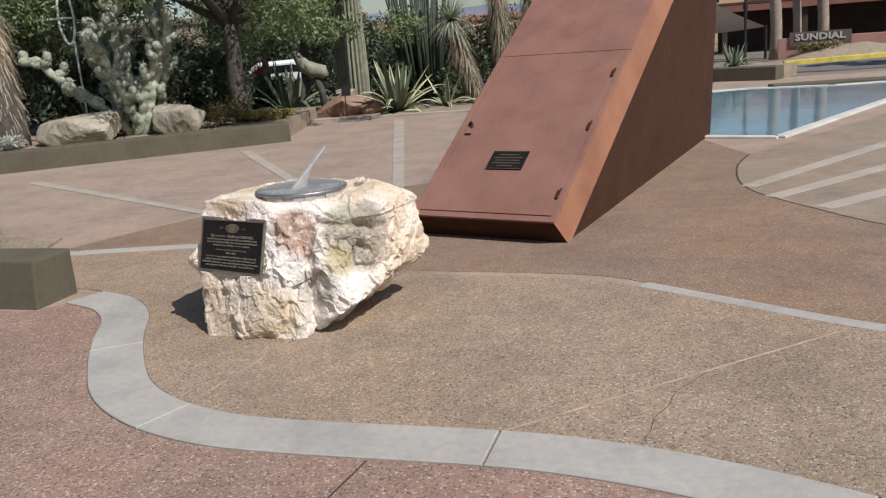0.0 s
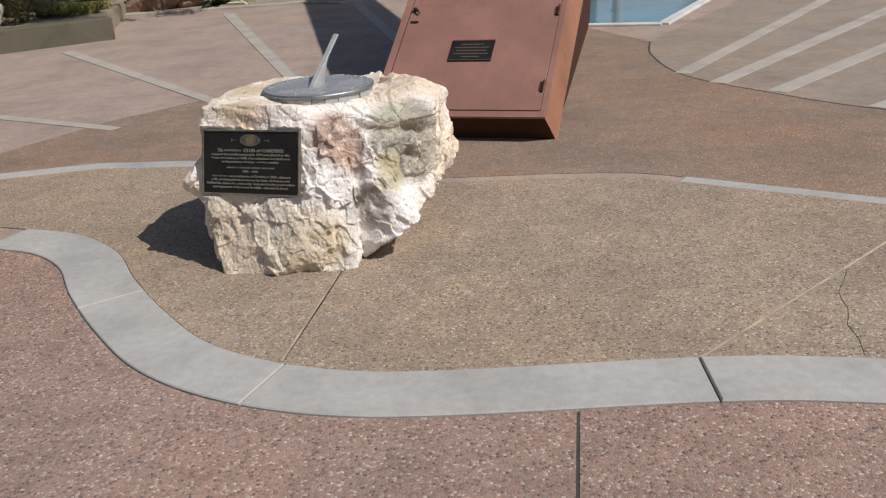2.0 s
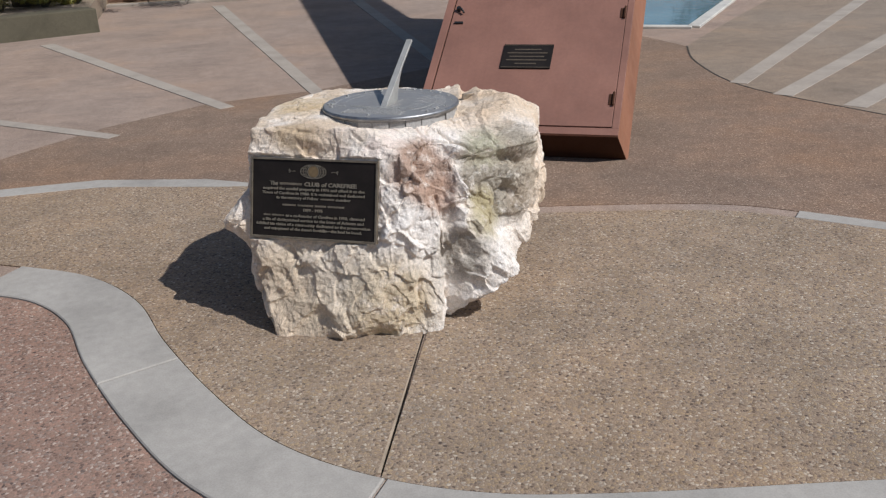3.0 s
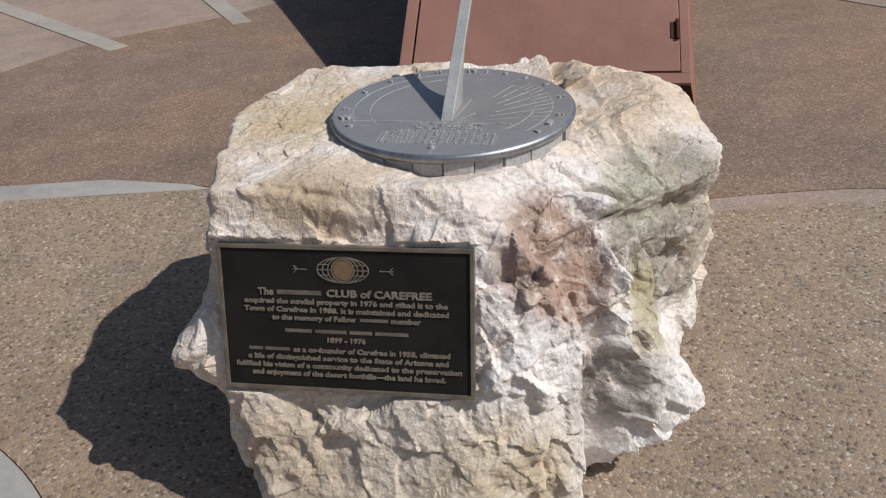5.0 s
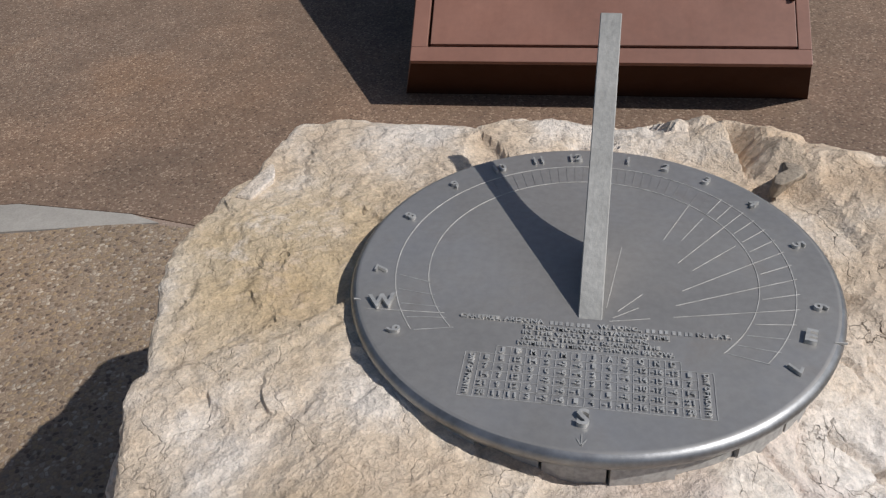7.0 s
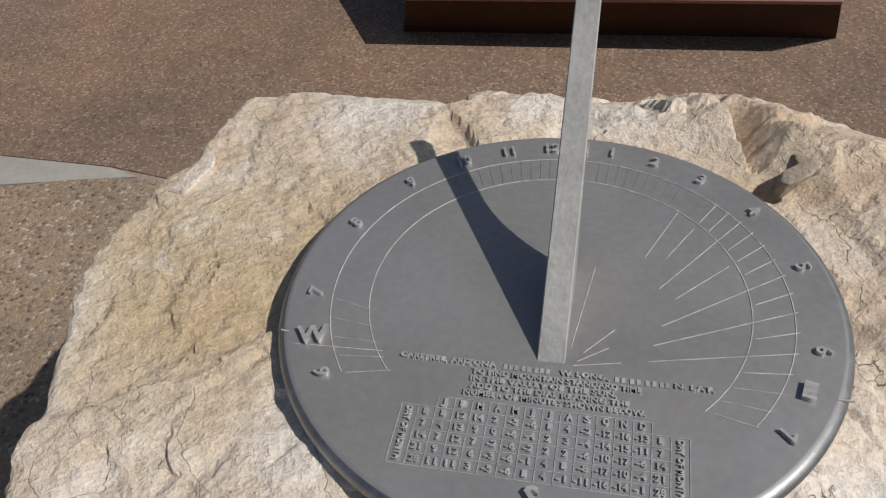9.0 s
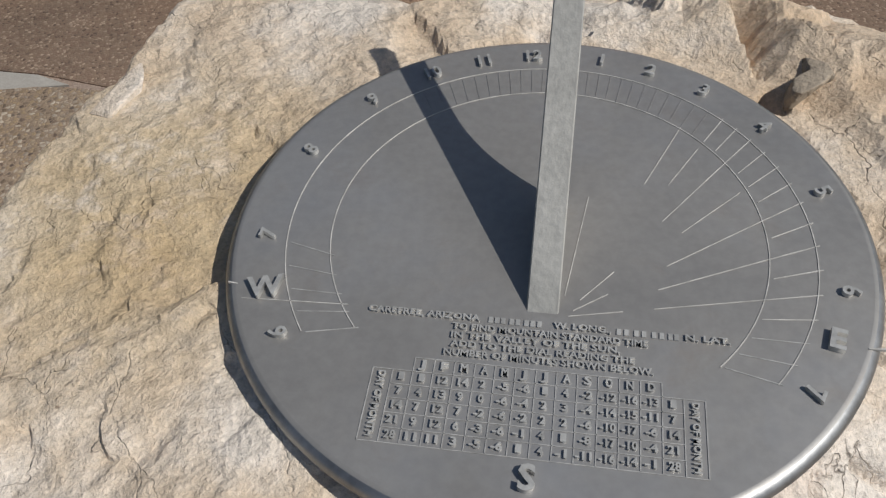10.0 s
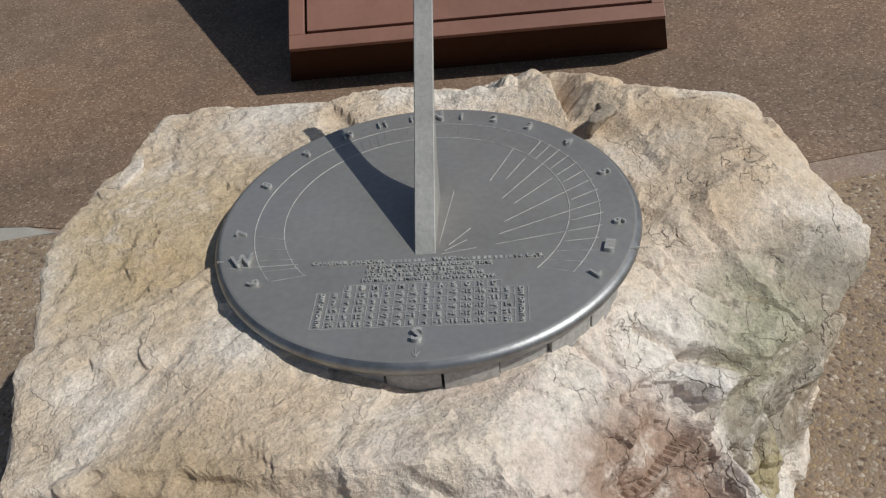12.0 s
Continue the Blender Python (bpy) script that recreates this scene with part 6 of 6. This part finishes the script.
setting("road", prism([(6, 27.6), (9.3, 26.2), (40, 22), (60, 30), (13.2, 31.2), (9.0, 29.9)], -0.06, -0.02), plain("worn_asphalt", (0.16, 0.145, 0.13), 0.5, 0.2, 0.9, 0.3, 0.0, 60), "grey asphalt drive beyond the plaza", "road")
setting("kerb", prism([(9.0, 30.0), (13.2, 31.3), (24, 31.0), (24, 31.2), (13.2, 31.5), (9.0, 30.2)], -0.05, 0.14, 0.02), plain("worn_yellow_paint", (0.50, 0.40, 0.07), 3, 0.25, 0.8, 0.2), "kerb painted worn yellow beside the drive", "kerb")


def mound():
    bm = bmesh.new()
    bmesh.ops.create_grid(bm, x_segments=40, y_segments=24, size=1.0)
    for v in bm.verts:
        r = min(1.0, math.hypot(v.co.x, v.co.y))
        v.co = Vector((12.2 + v.co.x * 3.6, 32.6 + v.co.y * 1.2, -0.05 + 0.55 * (0.5 + 0.5 * math.cos(math.pi * r)) + 0.04 * noise.noise(v.co * 6)))
    tagged(part("sand_mound", bm, M_GRAVEL, None, "", True), "low mound of pale gravel before the sign wall", "mound", "", "structure")


mound()


def sign_wall():
    pink = plain("pink_stucco", (0.42, 0.22, 0.17), 1.5, 0.15, 0.9, 0.2)
    a, b = Vector((9.75, 33.9)), Vector((13.4, 33.0))
    ang = math.degrees(math.atan2((b - a).y, (b - a).x))
    top = thing("sign_wall", pose(a.x, a.y, 0, 0, 0, ang), "low pink stucco wall carrying a dark name sign", "sign")
    part("wall", boxed((0, 0, -0.1), (3.75, 0.3, 0.78), 0.02), pink, top)
    board = part("board", boxed((0.40, -0.05, 0.45), (2.55, 0.0, 0.98), 0.01), plain("weathered_brown_board", (0.13, 0.09, 0.075), 3, 0.2, 0.8), top, "weathered brown sign board")
    bm = bmesh.new()
    write(bm, "SUNDIAL", 0, 0, 0.24, 1.75, 0, 0.012, 0, 0.03)
    bmesh.ops.transform(bm, matrix=Matrix.Translation((1.47, -0.05, 0.78)) @ Matrix.Rotation(math.pi / 2, 4, "X"), verts=bm.verts)
    part("lettering", bm, plain("white_letter_paint", (0.52, 0.50, 0.46), 8, 0.1, 0.7), board, "white raised letters")
    bm = bmesh.new()
    box(bm, (1.1, -0.06, 0.50), (1.9, -0.045, 0.56))
    part("small_writing", bm, plain("pale_small_writing", (0.5, 0.46, 0.4), 8, 0.1, 0.7), board)


sign_wall()
shrub((11.0, 33.0, 0.05), 0.75, 0.6, "grey-green desert shrub before the sign wall", 81, M_OLIVE_LEAF, 2200, 0.05)
agave((7.6, 30.6, 0.0), 0.8, 16, "pale agave at the foot of a lamp post", 82, False)


def lamp_post():
    top = thing("lamp_post", pose(8.0, 31.4, -0.05), "slim black metal lamp post beside the drive", "lamp post")
    part("pole", tubed([(0, 0, 0), (0, 0, 4.6)], [0.055, 0.045], 10), M_BLACK, top)
    part("collar", tubed([(0, 0, 2.0), (0, 0, 2.16)], 0.09, 10), M_BLACK, top)
    part("base", tubed([(0, 0, 0), (0, 0, 0.25)], [0.12, 0.08], 10), M_BLACK, top)


def palm_trunk(place, height, radius):
    top = thing("palm", pose(*place), "tall pale grey palm trunk beside the drive", "palm", "palms by the drive")
    pts = [(0.05 * math.sin(k), 0.03 * math.cos(k), height * k / 10) for k in range(11)]
    part("trunk", tubed(pts, [radius * (1.15 - 0.03 * k + 0.05 * (k % 2)) for k in range(11)], 12), plain("pale_palm_bark", (0.30, 0.24, 0.185), 4, 0.25, 0.9, 0.5), top, "", True)
    rng = np.random.default_rng(int(place[0] * 10))
    rows = []
    for _ in range(70):
        a, el = rng.uniform(0, 6.28), rng.uniform(-0.4, 1.2)
        rows.append((pts[-1], (math.cos(a) * math.cos(el), math.sin(a) * math.cos(el), math.sin(el)), rng.uniform(1.2, 1.9), 0.12, 1.0))
    blades("fronds", top, rows, M_MESQUITE)


def shelter():
    dark = plain("dark_brown_timber", (0.045, 0.026, 0.020), 2, 0.3, 0.8)
    top = thing("shade_shelter", pose(9.5, 44, -0.5, 0, 0, -8), "dark brown timber shelter with a tiled fascia", "shelter")
    part("back_wall", boxed((0, 3.0, 0), (15, 3.2, 2.5)), dark, top)
    part("fascia", boxed((-0.4, -0.2, 2.45), (15.4, 0.1, 2.75), 0.02), plain("rust_fascia", (0.22, 0.09, 0.06), 1.5, 0.2, 0.8), top)
    part("roof", boxed((-0.4, -0.2, 2.76), (15.4, 3.6, 2.9), 0.02), dark, top)
    for x in (0.2, 3.9, 7.6, 11.3, 14.8):
        part("post", boxed((x - 0.12, 0, 0), (x + 0.12, 0.24, 2.45), 0.01), dark, top)


def shade_sail():
    top = thing("shade_sail", pose(0, 0, 0), "pale grey fabric shade sail stretched between posts", "shade sail")
    bm = bmesh.new()
    a, b, c = Vector((6.2, 33.0, 2.9)), Vector((9.9, 36.5, 1.25)), Vector((5.8, 38.5, 1.1))
    n = 12
    grid = {}
    for i in range(n + 1):
        for j in range(n + 1 - i):
            u, v = i / n, j / n
            p = a * (1 - u - v) + b * u + c * v
            p.z -= 1.6 * u * v * (1 - u - v) + 0.3 * (u * v + v * (1 - u - v) + u * (1 - u - v))
            grid[i, j] = bm.verts.new(p)
    for i in range(n):
        for j in range(n - i):
            bm.faces.new((grid[i, j], grid[i + 1, j], grid[i, j + 1]))
            if j < n - i - 1:
                bm.faces.new((grid[i + 1, j], grid[i + 1, j + 1], grid[i, j + 1]))
    part("fabric", bm, plain("pale_sail_cloth", (0.52, 0.52, 0.52), 2, 0.06, 0.9), top, "", True)
    for p in (a, b, c):
        part("mast", tubed([(p.x, p.y, -0.3), (p.x, p.y, p.z + 0.05)], 0.06, 8), M_BLACK, top)


lamp_post()
for x, y, r in ((10.0, 35.4, 0.20), (11.1, 36.5, 0.15), (11.85, 35.6, 0.19)):
    palm_trunk((x, y, -0.05), 6.5, r)
shelter()
shade_sail()
tree((12.6, 27.2, 0.0), 3.6, 1.6, "dense dark green tree beside the drive", 83, M_SHADE_LEAF, 9000, 0.07, 0.12, 0.12)
